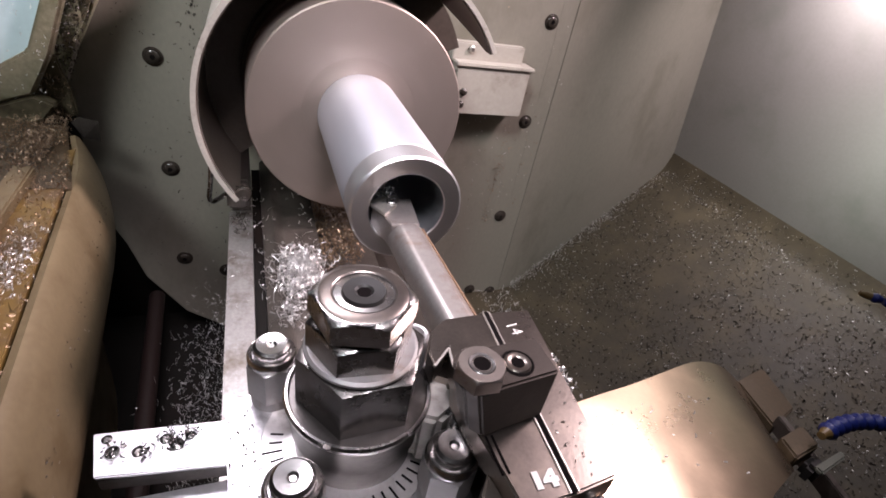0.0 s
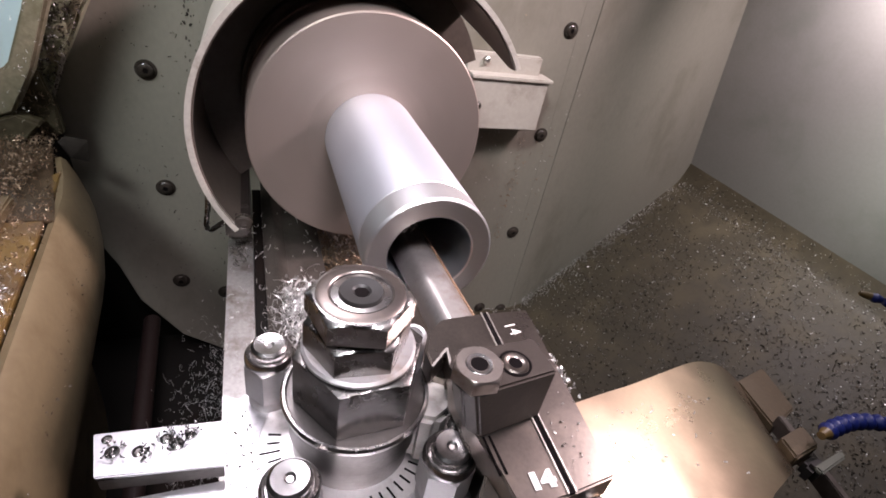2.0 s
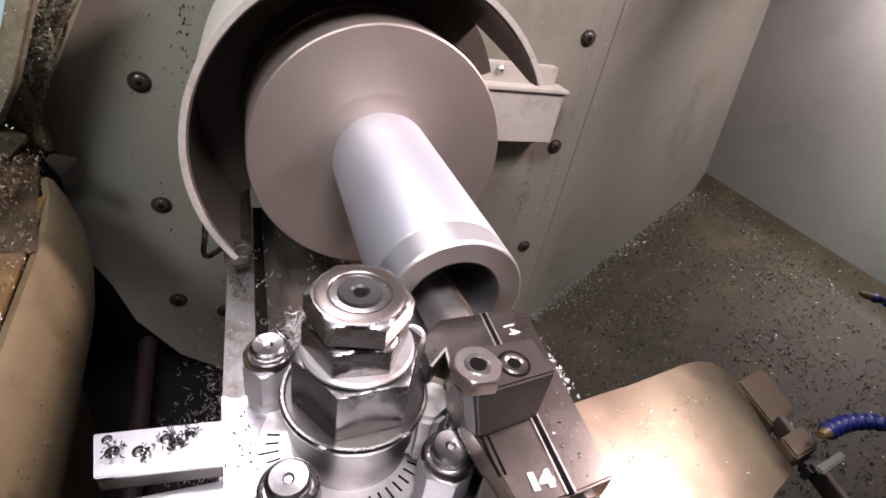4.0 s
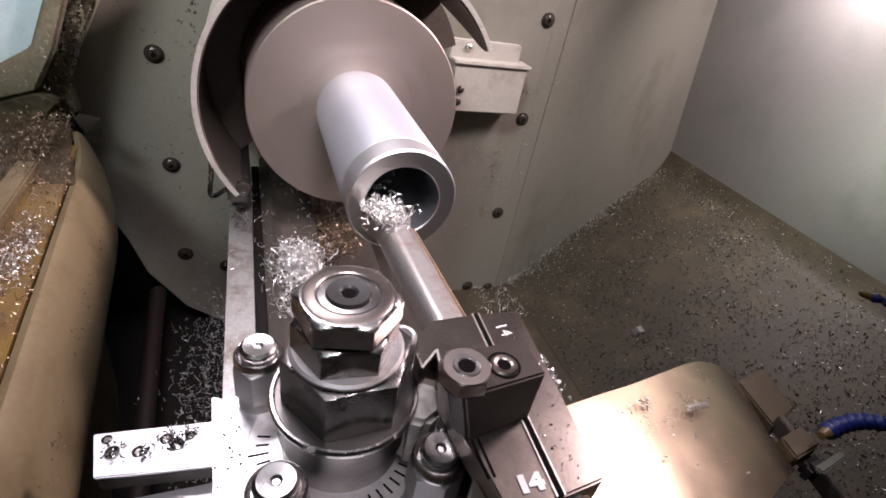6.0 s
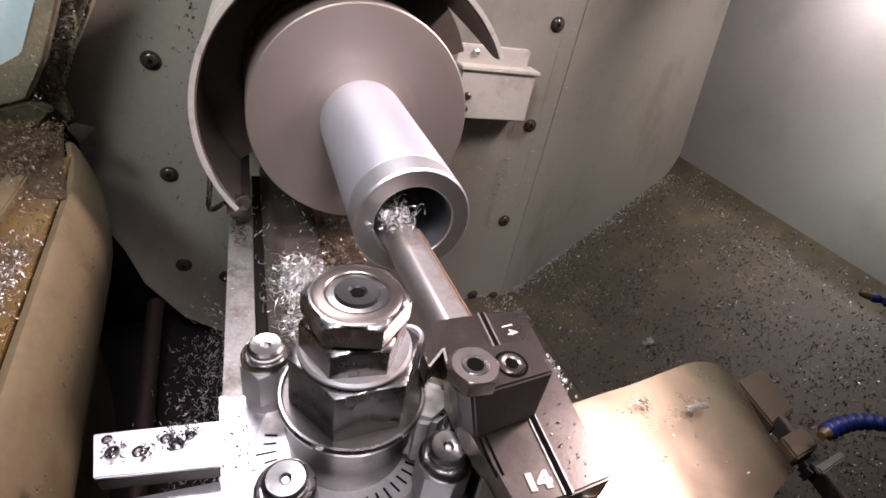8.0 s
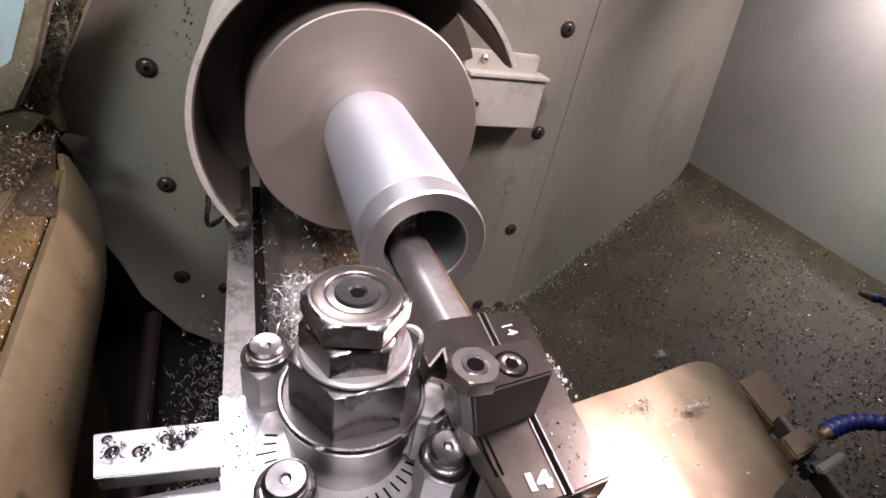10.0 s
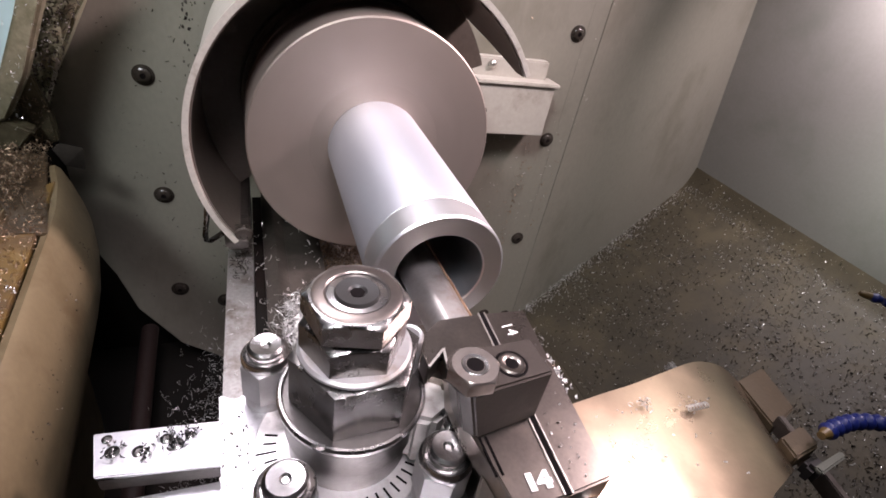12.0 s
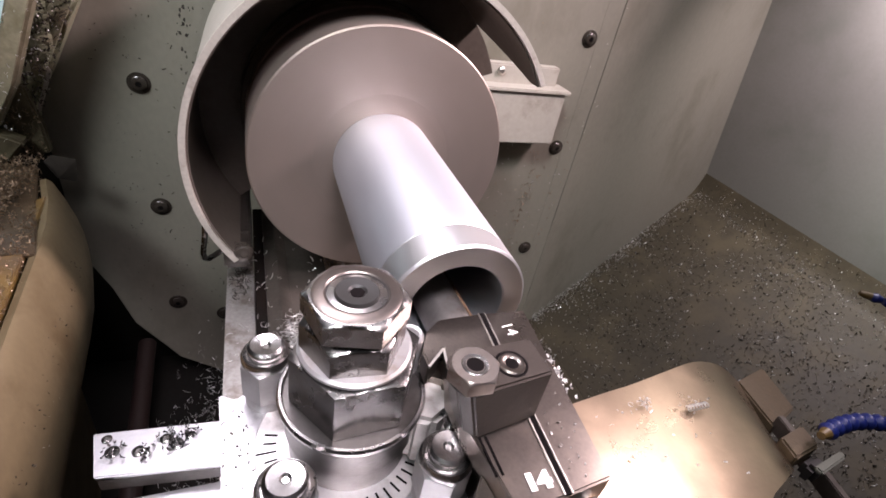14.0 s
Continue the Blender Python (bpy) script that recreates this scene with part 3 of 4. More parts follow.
for i in range(25):
    k = i / 24 * 7
    x, far, z, near = (smooth_between([q[c] for q in STATIONS], k) for c in range(4))
    rows.append([(x, far, z), (x - 0.075 * max(0.0, k / 7 - 0.45), near, z)])
top = [[bm.verts.new(p) for p in r] for r in rows]
low = [[bm.verts.new((p[0], p[1], p[2] - 0.006)) for p in r] for r in rows]
for i in range(24):
    for a, b, c, d in ((top[i][0], top[i][1], top[i + 1][1], top[i + 1][0]), (low[i][0], low[i + 1][0], low[i + 1][1], low[i][1]),
                       (top[i][0], top[i + 1][0], low[i + 1][0], low[i][0]), (top[i][1], low[i][1], low[i + 1][1], top[i + 1][1])):
        bm.faces.new((a, b, c, d))
for i in (0, 24):
    bm.faces.new((top[i][0], top[i][1], low[i][1], low[i][0]))
bmesh.ops.recalc_face_normals(bm, faces=bm.faces)
part("plate", bm, COVER, cover, smooth=60)
part("end_block", sheet([(0.3915, -0.586, -0.176), (0.3815, -0.647, -0.176), (0.4315, -0.6315, -0.176), (0.4465, -0.5745, -0.176)], 0.02, 0.002), BROWNSTEEL, cover, "brown steel end block")
part("end_bar", box(0.372, 0.380, -0.76, -0.64, -0.185, -0.165, 0.001, -12), BEDDARK, cover)
carriage.append(cover)

hose = thing("coolant_hose", (0.36, -0.69, -0.14), "blue segmented coolant hose with an amber nozzle", "coolant hose")
path = [Vector((x, -0.6803 - (2.6 if x < 0.405 else 5.0) * (x - 0.405) ** 2, -0.13)) for x in [0.369 + 0.0112 * i for i in range(12)]]
for a, b in zip(path, path[1:]):
    d = b - a
    part("segment", turned([(0, -0.0062), (0.0046, -0.0062), (0.0058, -0.0040), (0.0078, -0.0018), (0.0083, 0.0004), (0.0076, 0.0024), (0.0056, 0.0044), (0.0044, 0.0062), (0, 0.0062)], (a + b) / 2, d.normalized(), 24), BLUE, hose)
part("nozzle", turned([(0, -0.002), (0.0058, -0.002), (0.0054, 0.002), (0.0040, 0.005), (0.0038, 0.009), (0, 0.009)], path[0] + Vector((0.001, 0, 0)), (path[0] - path[1]).normalized(), 20), YELLOW, hose, "amber plastic nozzle")
part("bracket", sheet([(0.343, -0.669, -0.150), (0.3388, -0.6906, -0.150), (0.3782, -0.6849, -0.150), (0.3815, -0.6624, -0.150)], 0.022, 0.002), BROWNSTEEL, hose, "brown steel bracket under the nozzle")
part("valve_body", box(0.344, 0.366, -0.706, -0.692, -0.170, -0.150, 0.004, 12), STUD, hose, "dark tap body")
part("valve_lever", sheet([(0.3366, -0.7040, -0.140), (0.3372, -0.7115, -0.140), (0.3795, -0.7045, -0.140), (0.3820, -0.6975, -0.140)], 0.005, 0.0015), ACRYLIC, hose, "cloudy plastic tap lever")
carriage.append(hose)
spout = thing("coolant_nozzle", (0.61, -0.55, -0.12), "second blue coolant hose tip with an amber nozzle", "coolant hose")
for i in range(5):
    a = Vector((0.615 + 0.012 * i, -0.5565 - 0.011 * i, -0.1 - 0.001 * i))
    part("segment", turned([(0, -0.0065), (0.0045, -0.0065), (0.0065, 0), (0.0045, 0.0065), (0, 0.0065)], a, (0.74, -0.67, 0), 18), BLUE, spout)
part("nozzle", turned([(0, -0.004), (0.005, -0.004), (0.0045, 0.004), (0.003, 0.010), (0, 0.010)], (0.609, -0.551, -0.1), (-0.74, 0.67, 0), 18), YELLOW, spout, "amber plastic nozzle")
carriage.append(spout)

# ---- cross slide ----
PZ = -0.066
slide = thing("cross_slide", (-0.03, -0.65, -0.12), "bright ground steel cross slide under the tool post", "cross slide")
part("plate", slab([(-0.1422, -0.5915), (-0.132, -0.5975), (-0.120, -0.588), (0.06, -0.588), (0.066, -0.722), (-0.135, -0.722)], -0.121, PZ, 0.0012), GROUND, slide)
# Dark block out of view, added so the post's faces reflect dark.
part("unseen_dark_block", box(-0.13, 0.06, -0.86, -0.7225, -0.121, PZ - 0.004, 0.003), BEDDARK, slide)
AX, AY = -0.0703, -0.6394
part("dial", turned([(0, 0.0), (0.0520, 0.0), (0.0520, 0.0006), (0.0515, 0.0010), (0, 0.0010)], (AX, AY, PZ), (0, 0, 1), 64), DIAL, slide, "engraved swivel dial")
for i in range(27):
    a = radians(166 + 7.5 * i)
    r0, r1 = 0.0395, (0.0510 if i % 5 == 2 else 0.0470)
    c = Vector((AX + (r0 + r1) / 2 * math.cos(a), AY + (r0 + r1) / 2 * math.sin(a), 0))
    bm = box(-(r1 - r0) / 2, (r1 - r0) / 2, -0.0006, 0.0006, PZ + 0.0009, PZ + 0.0013, 0)
    bmesh.ops.transform(bm, verts=bm.verts, matrix=Matrix.Translation(c) @ Matrix.Rotation(a, 4, "Z"))
    part("graduation", bm, INK, slide)
sliding.append(slide)

# ---- tool post ----
post = thing("tool_post", (AX, AY, PZ + 0.001), "steel quick-change tool post with stacked hexagon nuts", "tool post")
at = (AX, AY, 0)
base = (AX + 0.0026, AY + 0.0010, 0)
part("collar", turned([(0, PZ + 0.001), (0.0352, PZ + 0.001), (0.0358, -0.0480), (0.0374, -0.0470), (0.0372, -0.03), (0.0384, -0.027), (0.0390, -0.0245), (0.0390, -0.0215), (0, -0.0215)], base, (0, 0, 1), 72), COLLAR, post)
part("lip", turned([(0.0377, -0.0216), (0.0388, -0.0240), (0.0408, -0.0238), (0.0412, -0.0212), (0.0402, -0.0196), (0.0388, -0.0196)], base, (0, 0, 1), 72, True), NUT, post, "bright rolled lip")
part("hex_body", hexagon(0.0350, -0.021, 0.0125, base, radians(3), 0.0012), POST, post)
part("flange", turned([(0, 0.0125), (0.0280, 0.0125), (0.0295, 0.0145), (0.0295, 0.0160), (0.0280, 0.0172), (0, 0.0172)], (AX + 0.0013, AY, 0), (0, 0, 1), 64), DULLNUT, post)
part("lower_nut", hexagon(0.0272, 0.0170, 0.034, at, radians(56), 0.002), POST, post)
part("neck", turned([(0, 0.030), (0.019, 0.030), (0.019, 0.036), (0, 0.036)], at, (0, 0, 1), 40), POST, post)
part("top_nut", hexagon(0.0268, 0.0365, 0.0495, at, radians(46), 0.0022), NUT, post, "bright hexagon nut")
part("top_ring", turned([(0.0153, 0.0500), (0.0160, 0.0505), (0.0205, 0.0503), (0.0223, 0.0492), (0.0225, 0.0484), (0.0153, 0.0484)], at, (0, 0, 1), 64, True), MATTE, post, "dull brown top ring")
# Darker steel on this bevel paints in the shade of the groove.
part("bevel_ring", turned([(0.0113, 0.0440), (0.0116, 0.0448), (0.0128, 0.0455), (0.0140, 0.0478), (0.0148, 0.0502), (0.0152, 0.0502), (0.0152, 0.0440)], at, (0, 0, 1), 64, True), COLLAR, post, "bevelled groove round the stud, shade in its colour")
stud_end = part("stud_end", turned([(0.0037, 0.040), (0.0111, 0.040), (0.0111, 0.0500), (0.0103, 0.0514), (0.0048, 0.0510), (0.0037, 0.0500)], at, (0, 0, 1), 40, True), STUD, post, "dark stud end with a centre hole")
# Flat black cap in place of the shade down the hole.
part("centre_hole", turned([(0, 0.0480), (0.00365, 0.0480), (0.00365, 0.0502), (0, 0.0502)], at, (0, 0, 1), 7), INK, stud_end)
part("side_lug", turned([(0, -0.03), (0.0085, -0.03), (0.0085, 0.0035), (0.0074, 0.0050), (0.0058, 0.0044), (0.0052, 0.001), (0, 0.001)], (AX + 0.0355, AY + 0.0130, 0), (0, 0, 1), 32), DULLNUT, post, "rounded lug behind the hexagon body")
part("mount", slab([(-0.0405, -0.625), (-0.0240, -0.622), (-0.0135, -0.640), (-0.0170, -0.662), (-0.0290, -0.669), (-0.0400, -0.664)], -0.062, -0.022, 0.003), CASTING, post, "smooth grey casting beside the post")
sliding.append(post)


def clamp_bolt(x, y, turn):
    ob = thing("clamp_bolt", (x, y, PZ), "bright domed stud with a hexagon nut on the cross slide", "clamp bolt", "clamp bolts round the tool post")
    part("base", turned([(0, PZ), (0.0138, PZ), (0.0138, PZ + 0.006), (0.0126, PZ + 0.0085), (0, PZ + 0.0085)], (x, y, 0), (0, 0, 1), 36), DULLNUT, ob)
    part("nut", hexagon(0.0152, PZ + 0.008, PZ + 0.034, (x, y, 0), turn, 0.0012), DULLNUT, ob)
    part("washer", turned([(0, PZ + 0.0338), (0.0134, PZ + 0.0338), (0.0145, PZ + 0.0362), (0.0144, PZ + 0.0390), (0.0134, PZ + 0.0410), (0.0122, PZ + 0.0402), (0.0112, PZ + 0.0386), (0, PZ + 0.0386)], (x, y, 0), (0, 0, 1), 40), NUT, ob)
    part("stud", turned([(0, PZ + 0.0385), (0.0104, PZ + 0.0385), (0.0108, PZ + 0.0425), (0.0104, PZ + 0.0455), (0.0088, PZ + 0.0470), (0.0030, PZ + 0.0462), (0.0016, PZ + 0.0450), (0, PZ + 0.0450)], (x, y, 0), (0, 0, 1), 40), NUT, ob, "bright dished stud end")
    sliding.append(ob)


clamp_bolt(-0.1127, -0.5985, 0.2)
clamp_bolt(-0.0266, -0.6855, 0.5)
clamp_bolt(-0.1071, -0.6848, 0.9)

# ---- tool holder and boring bar ----
HZ = 0.0       # top of the holder
BOXZ = 0.034   # top of the clamp box on it
holder = thing("tool_holder", (0.03, -0.65, PZ), "black steel tool holder block marked with white 14", "tool holder")
part("block", slab([(-0.0114, -0.6124), (0.0150, -0.6110), (0.0488, -0.6117), (0.0379, -0.7293), (0.0130, -0.7322), (-0.0150, -0.7345), (-0.0172, -0.7160), (-0.0215, -0.6900), (-0.0230, -0.6650),
                    (-0.0188, -0.6525), (-0.0166, -0.6370), (-0.0291, -0.6486), (-0.0292, -0.6367), (-0.0228, -0.6221)], -0.0165, HZ, 0.0011), OXIDE, holder)
part("lower_block", slab([(-0.0114, -0.6134), (0.0478, -0.6127), (0.0370, -0.7288), (-0.0080, -0.7330), (-0.0090, -0.6900), (-0.0105, -0.6500), (-0.0260, -0.6400), (-0.0220, -0.6225)], PZ + 0.0012, -0.0166), OXIDE, holder)


def strip(a, b, width, z0, z1, shift=0.0):
    """A straight bar from a to b, both (x, y)."""
    a, b = Vector((*a, 0)), Vector((*b, 0))
    side = (b - a).cross(Vector((0, 0, 1))).normalized()
    a, b = a + side * shift, b + side * shift
    return slab([tuple((p + side * w * width / 2).xy) for p, w in ((a, -1), (b, -1), (b, 1), (a, 1))], z0, z1)


SLOT = (0.0178, -0.6112), (0.0120, -0.7318)
# Flush black strip carries the slot's shade as colour; nothing is cut.
part("slot", strip(*SLOT, 0.0030, HZ - 0.0008, HZ + 0.0003), INK, holder)
for shift in (-0.0021, 0.0021):
    part("slot_edge", strip(*SLOT, 0.0008, HZ - 0.0004, HZ + 0.0007, shift), EDGE, holder)
for x in (-0.0150, -0.0118):
    part("scribed_line", strip((x - 0.003, -0.696), (x - 0.0025, -0.7165), 0.0012, HZ - 0.0004, HZ + 0.0003), INK, holder)
part("foot", slab([(-0.0178, -0.7065), (-0.0135, -0.7350), (-0.0280, -0.7360), (-0.0262, -0.7176)], PZ + 0.0012, -0.012, 0.0012), OXIDE, holder)
clamp = slab([(0.0150, -0.6670), (0.0163, -0.6905), (-0.0288, -0.6962), (-0.0345, -0.6900), (-0.0350, -0.6760), (-0.0300, -0.6700)], HZ, BOXZ, 0.0)
for v in clamp.verts:
    if v.co.z < 0.01 and v.co.x < -0.02:
        v.co.x += 0.009
part("clamp_box", bevelled(clamp, 0.0012), CLAMP, holder, "steel clamp box across the block, darkened for its shaded front")
stud_nut = part("stud_nut", hexagon(0.0124, BOXZ + 0.0012, BOXZ + 0.0092, (-0.0258, -0.6868, 0), 1.0, 0.0014), BROWNNUT, holder, "brown worn hexagon adjusting nut")
part("nut_washer", turned([(0, BOXZ), (0.0108, BOXZ), (0.0108, BOXZ + 0.0014), (0, BOXZ + 0.0014)], (-0.0258, -0.6868, 0), (0, 0, 1), 32), STUD, holder)
part("nut_rim", turned([(0.0040, BOXZ + 0.0088), (0.0046, BOXZ + 0.0094), (0.0060, BOXZ + 0.0096), (0.0066, BOXZ + 0.0091)], (-0.0258, -0.6868, 0), (0, 0, 1), 32, True), NUT, stud_nut, "bright rim of the nut's bore")
# Black disc coloured as the shaded bore of the nut.
part("hole", turned([(0, BOXZ + 0.0090), (0.0041, BOXZ + 0.0090), (0.0041, BOXZ + 0.0093), (0, BOXZ + 0.0093)], (-0.0258, -0.6868, 0), (0, 0, 1), 20), INK, stud_nut)
clamp_screw = part("clamp_screw", turned([(0.0034, BOXZ), (0.0068, BOXZ), (0.0068, BOXZ + 0.0005), (0.0060, BOXZ + 0.0012), (0.0044, BOXZ + 0.0012), (0.0034, BOXZ + 0.0006)], (-0.0030, -0.6822, 0), (0, 0, 1), 32), OXIDE, holder)
part("screw_hole", hexagon(0.0038, BOXZ + 0.0001, BOXZ + 0.0006, (-0.0030, -0.6822, 0), 0.2), INK, clamp_screw)
# Thin black ring puts the shade of the recess into colour.
part("counterbore", turned([(0.0070, BOXZ + 0.0001), (0.0070, BOXZ + 0.0004), (0.0082, BOXZ + 0.0004), (0.0082, BOXZ + 0.0001)], (-0.0030, -0.6822, 0), (0, 0, 1), 36, True), INK, holder)
for a, b in (((-0.0166, -0.6370), (-0.0291, -0.6486)), ((-0.0166, -0.6370), (-0.0186, -0.6500))):
    part("tooth_edge", strip(a, b, 0.0014, HZ - 0.0012, HZ + 0.0005), EDGE, holder, "bright worn dovetail edge")
part("dovetail_side", slab([(-0.0300, -0.6360), (-0.0175, -0.6375), (-0.0200, -0.6640), (-0.0230, -0.6640), (-0.0305, -0.6500)], -0.06, -0.0235, 0.001), STUD, holder, "dark dovetail side of the block")
screw_profile = [(0, -0.030)] + [(r, -0.030 + 0.0015 * i + dz) for i in range(13) for r, dz in ((0.0036, 0.0), (0.0044, 0.0007))] + [(0.0030, -0.0098), (0, -0.0098)]
part("lift_screw", turned(screw_profile, (-0.0195, -0.6700, -0.010), (0, 0, 1), 24), NUT, holder, "threaded height screw", smooth=20)
part("end_screw", turned([(0, 0), (0.0062, 0), (0.0066, 0.003), (0.0050, 0.0056), (0.0020, 0.0060), (0, 0.0052)], (0.0300, -0.7308, -0.018), (-0.09, -1, 0), 24), NUT, holder, "bright screw head in the end of the block")


def digits(text, size, m, parent, squash=1.0, weight=0.025):
    data = bpy.data.curves.new("marking", "FONT")
    data.body, data.size, data.extrude, data.offset = text, size, 0.0002, size * weight
    data.align_x, data.align_y = "CENTER", "CENTER"
    tmp = bpy.data.objects.new("marking", data)
    scene.collection.objects.link(tmp)
    bpy.context.view_layer.update()
    me = bpy.data.meshes.new_from_object(tmp.evaluated_get(bpy.context.evaluated_depsgraph_get()))
    bpy.data.objects.remove(tmp)
    bm = bmesh.new()
    bm.from_mesh(me)
    bmesh.ops.transform(bm, verts=bm.verts, matrix=m @ Matrix.Diagonal((1, squash, 1, 1)))
    return part("marking", bm, WHITE, parent, "hand-painted white number 14", 0)


digits("14", 0.0135, pose(0.0003, -0.7232, HZ + 0.0004, 0, 0, -2), holder, 0.78, 0.07)
digits("14", 0.0115, pose(0.0300, -0.6280, HZ + 0.0004, 0, 0, -82), holder, 1.0, -0.012)
sliding.append(holder)

bar = thing("boring_bar", (-0.002, -0.55, -0.016), "round steel boring bar with a screwed-on insert", "boring bar")
BZ, BR = -0.0165, 0.0152


def bar_x(y):
    return -0.0042 - 0.0520 * (y + 0.49)


shank = bmesh.new()
rings = []
for y, r in ((-0.617, BR), (-0.500, BR), (-0.4965, BR - 0.0006)):
    # round below, with a milled flat on top and one down the far side
    rings.append([shank.verts.new((bar_x(y) + min(r * math.cos(a), 0.0128), y, BZ + min(r * math.sin(a), 0.0139))) for a in [2 * math.pi * i / 56 for i in range(56)]])
for a, b in zip(rings, rings[1:]):
    for i in range(56):
        shank.faces.new((a[i], a[(i + 1) % 56], b[(i + 1) % 56], b[i]))
shank.faces.new(rings[0])
shank.faces.new(rings[-1][::-1])
bmesh.ops.recalc_face_normals(shank, faces=shank.faces)
part("shank", shank, BARSTEEL, bar, smooth=22)
part("stained_side", slab([(bar_x(-0.616) + 0.0112, -0.616), (bar_x(-0.616) + 0.0133, -0.616), (bar_x(-0.500) + 0.0133, -0.500), (bar_x(-0.500) + 0.0112, -0.500)], BZ - 0.006, BZ + 0.0108, 0.0006), RUST, bar, "brown heat-tinted side of the bar")
bar_head = part("head", slab([(-0.0275, -0.4690), (-0.0116, -0.4575), (0.0098, -0.4565), (0.0067, -0.4930), (0.0060, -0.4990), (-0.0179, -0.4990), (-0.0190, -0.4900)], -0.024, -0.0024, 0.0008), BARSTEEL, bar, "flat milled head of the bar")
part("insert", slab([(-0.0305, -0.4672), (-0.0125, -0.4575), (-0.0062, -0.4720), (-0.0205, -0.4880)], -0.0023, 0.0012, 0.0005), INSERT, bar_head, "small carbide cutting insert")
screw_at = (-0.0105, -0.4690, 0.0012)
part("insert_screw", turned([(0, -0.001), (0.0046, -0.001), (0.0046, 0.0012), (0.0038, 0.0022), (0.0024, 0.0022), (0.0020, 0.0006), (0, 0.0006)], screw_at, (0, 0, 1), 24), NUT, bar_head, "bright insert screw")
part("screw_socket", turned([(0, 0.0006), (0.0018, 0.0006), (0.0018, 0.0009), (0, 0.0009)], screw_at, (0, 0, 1), 6), INK, bar_head)
sliding.append(bar)

# ---- swarf ----
def tangle(name, at, label, count, spread, seed, size=0.014, width=0.0011, curl=7):
    ob = thing(name, at, label, "metal chips")
    c = Vector(at)
    tagged(swarf("tangle", count, lambda r: c + Vector((r.gauss(0, spread[0]), r.gauss(0, spread[1]), abs(r.gauss(0, spread[2])))), CHIP, size, width, curl, seed, ob, 14), kind="stuff")
    return ob


few_chips = tangle("insert_chips", (-0.0150, -0.4700, 0.002), "few bright curled chips on the cutting insert", 26, (0.005, 0.004, 0.0025), 51, 0.009)
flung_clump = tangle("chip_clump", (-0.0205, -0.4765, 0.002), "small tangle of bright curled chips on the insert", 120, (0.0060, 0.0050, 0.0035), 3)
clump = tangle("chip_clump", (-0.0120, -0.4880, 0.000), "wide tangle of bright curled steel chips on the boring bar", 300, (0.0085, 0.0080, 0.0040), 4, 0.015)
whirl = tangle("whirling_chips", (-0.0470, -0.4900, -0.0170), "loose steel chips whirling beside the turning tube", 26, (0.0075, 0.004, 0.010), 53, 0.012, 0.0009)
cover_curl = thing("coiled_chip", (0.2520, -0.6353, -0.1235), "short bright coiled chip lying on the cover plate", "metal chips")
curl = [Vector((0.2400 + 0.0245 * i / 120, -0.6353 + 0.0026 * math.cos(i / 120 * 14 * math.pi), -0.1235 + 0.0026 * math.sin(i / 120 * 14 * math.pi))) for i in range(121)]
part("ribbon", rod(curl, 0.0007, 5), CHIP, cover_curl)
cover_bits = tangle("curled_chips", (0.1955, -0.6238, -0.1190), "small dark tangle of chips on the cover plate", 12, (0.0045, 0.0025, 0.001), 57, 0.010, 0.0012, 5)
coil = thing("coiled_chip", (-0.0648, -0.500, 0.0155), "long tightly coiled bright steel chip", "metal chips")
helix, last = bmesh.new(), None
for i in range(181):
    k, a = i / 180, i / 180 * 12 * 2 * math.pi
    ends = []
    for w in (-0.0008, 0.0008):
        c = Vector((0.0046 * math.cos(a), 0.0046 * math.sin(a), 0.065 * (k - 0.5) + w))
        ends.append(helix.verts.new(Vector((-0.0648, -0.500, 0.0155)) + Euler((0.0, -0.64, 0.0)).to_matrix() @ c))
    if last:
        helix.faces.new((last[0], last[1], ends[1], ends[0]))
    last = ends
part("ribbon", helix, CHIP, coil, smooth=60)


def loose(name, count, place, material, label, **k):
    return tagged(swarf(name, count, place, material, **k), label, "metal chips", kind="stuff")


loose("bed_chips", 560, lambda r: (-0.074 + r.gauss(0, 0.013), -0.365 + r.gauss(0, 0.024), -0.152 + abs(r.gauss(0, 0.009))), CHIP, "bright tangled nest of steel chips on the bed", size=0.034, width=0.0005, curl=10, seed=5, loops=16)
loose("bed_chips", 90, lambda r: (-0.088 + r.gauss(0, 0.009), -0.425 + r.gauss(0, 0.018), -0.153 + abs(r.gauss(0, 0.007))), CHIP, "bright loose trail of steel chips on the bed", size=0.028, width=0.0007, curl=10, seed=25, loops=16)
loose("bed_chips", 1500, lambda r: (-0.022 + r.uniform(-0.022, 0.03), -0.235 + r.uniform(-0.075, 0.09), -0.172 + r.uniform(-0.02, 0.014)), BROWNCHIP, "brown oily chips heaped on the bed under the chuck", size=0.010, width=0.0013, curl=5, seed=6)
loose("bed_chips", 90, lambda r: (r.uniform(-0.15, -0.05), -0.30 + r.uniform(-0.12, 0.14), -0.147), CHIP, "few stray bright chips on the oily bed", size=0.007, width=0.0012, curl=4, seed=26)
loose("bed_chips", 60, lambda r: (-0.138 + r.gauss(0, 0.005), -0.25 + r.gauss(0, 0.015), -0.148), GRIT, "dark chip tangle on the front way", size=0.012, width=0.0010, curl=5, seed=27)


def on_tray(r):
    """Chips lie in drifts: thick in some patches, thin in others."""
    while True:
        x, y = 0.475 + 0.478 * r.random() ** 0.9, 0.10 - 1.1 * r.random()
        if noise.noise(Vector((x * 9, y * 9, 0.3))) + 0.6 * noise.noise(Vector((x * 30, y * 30, 1.7))) > r.uniform(-0.75, 0.45):
            return (x, y, tray_height(x) + 0.002)


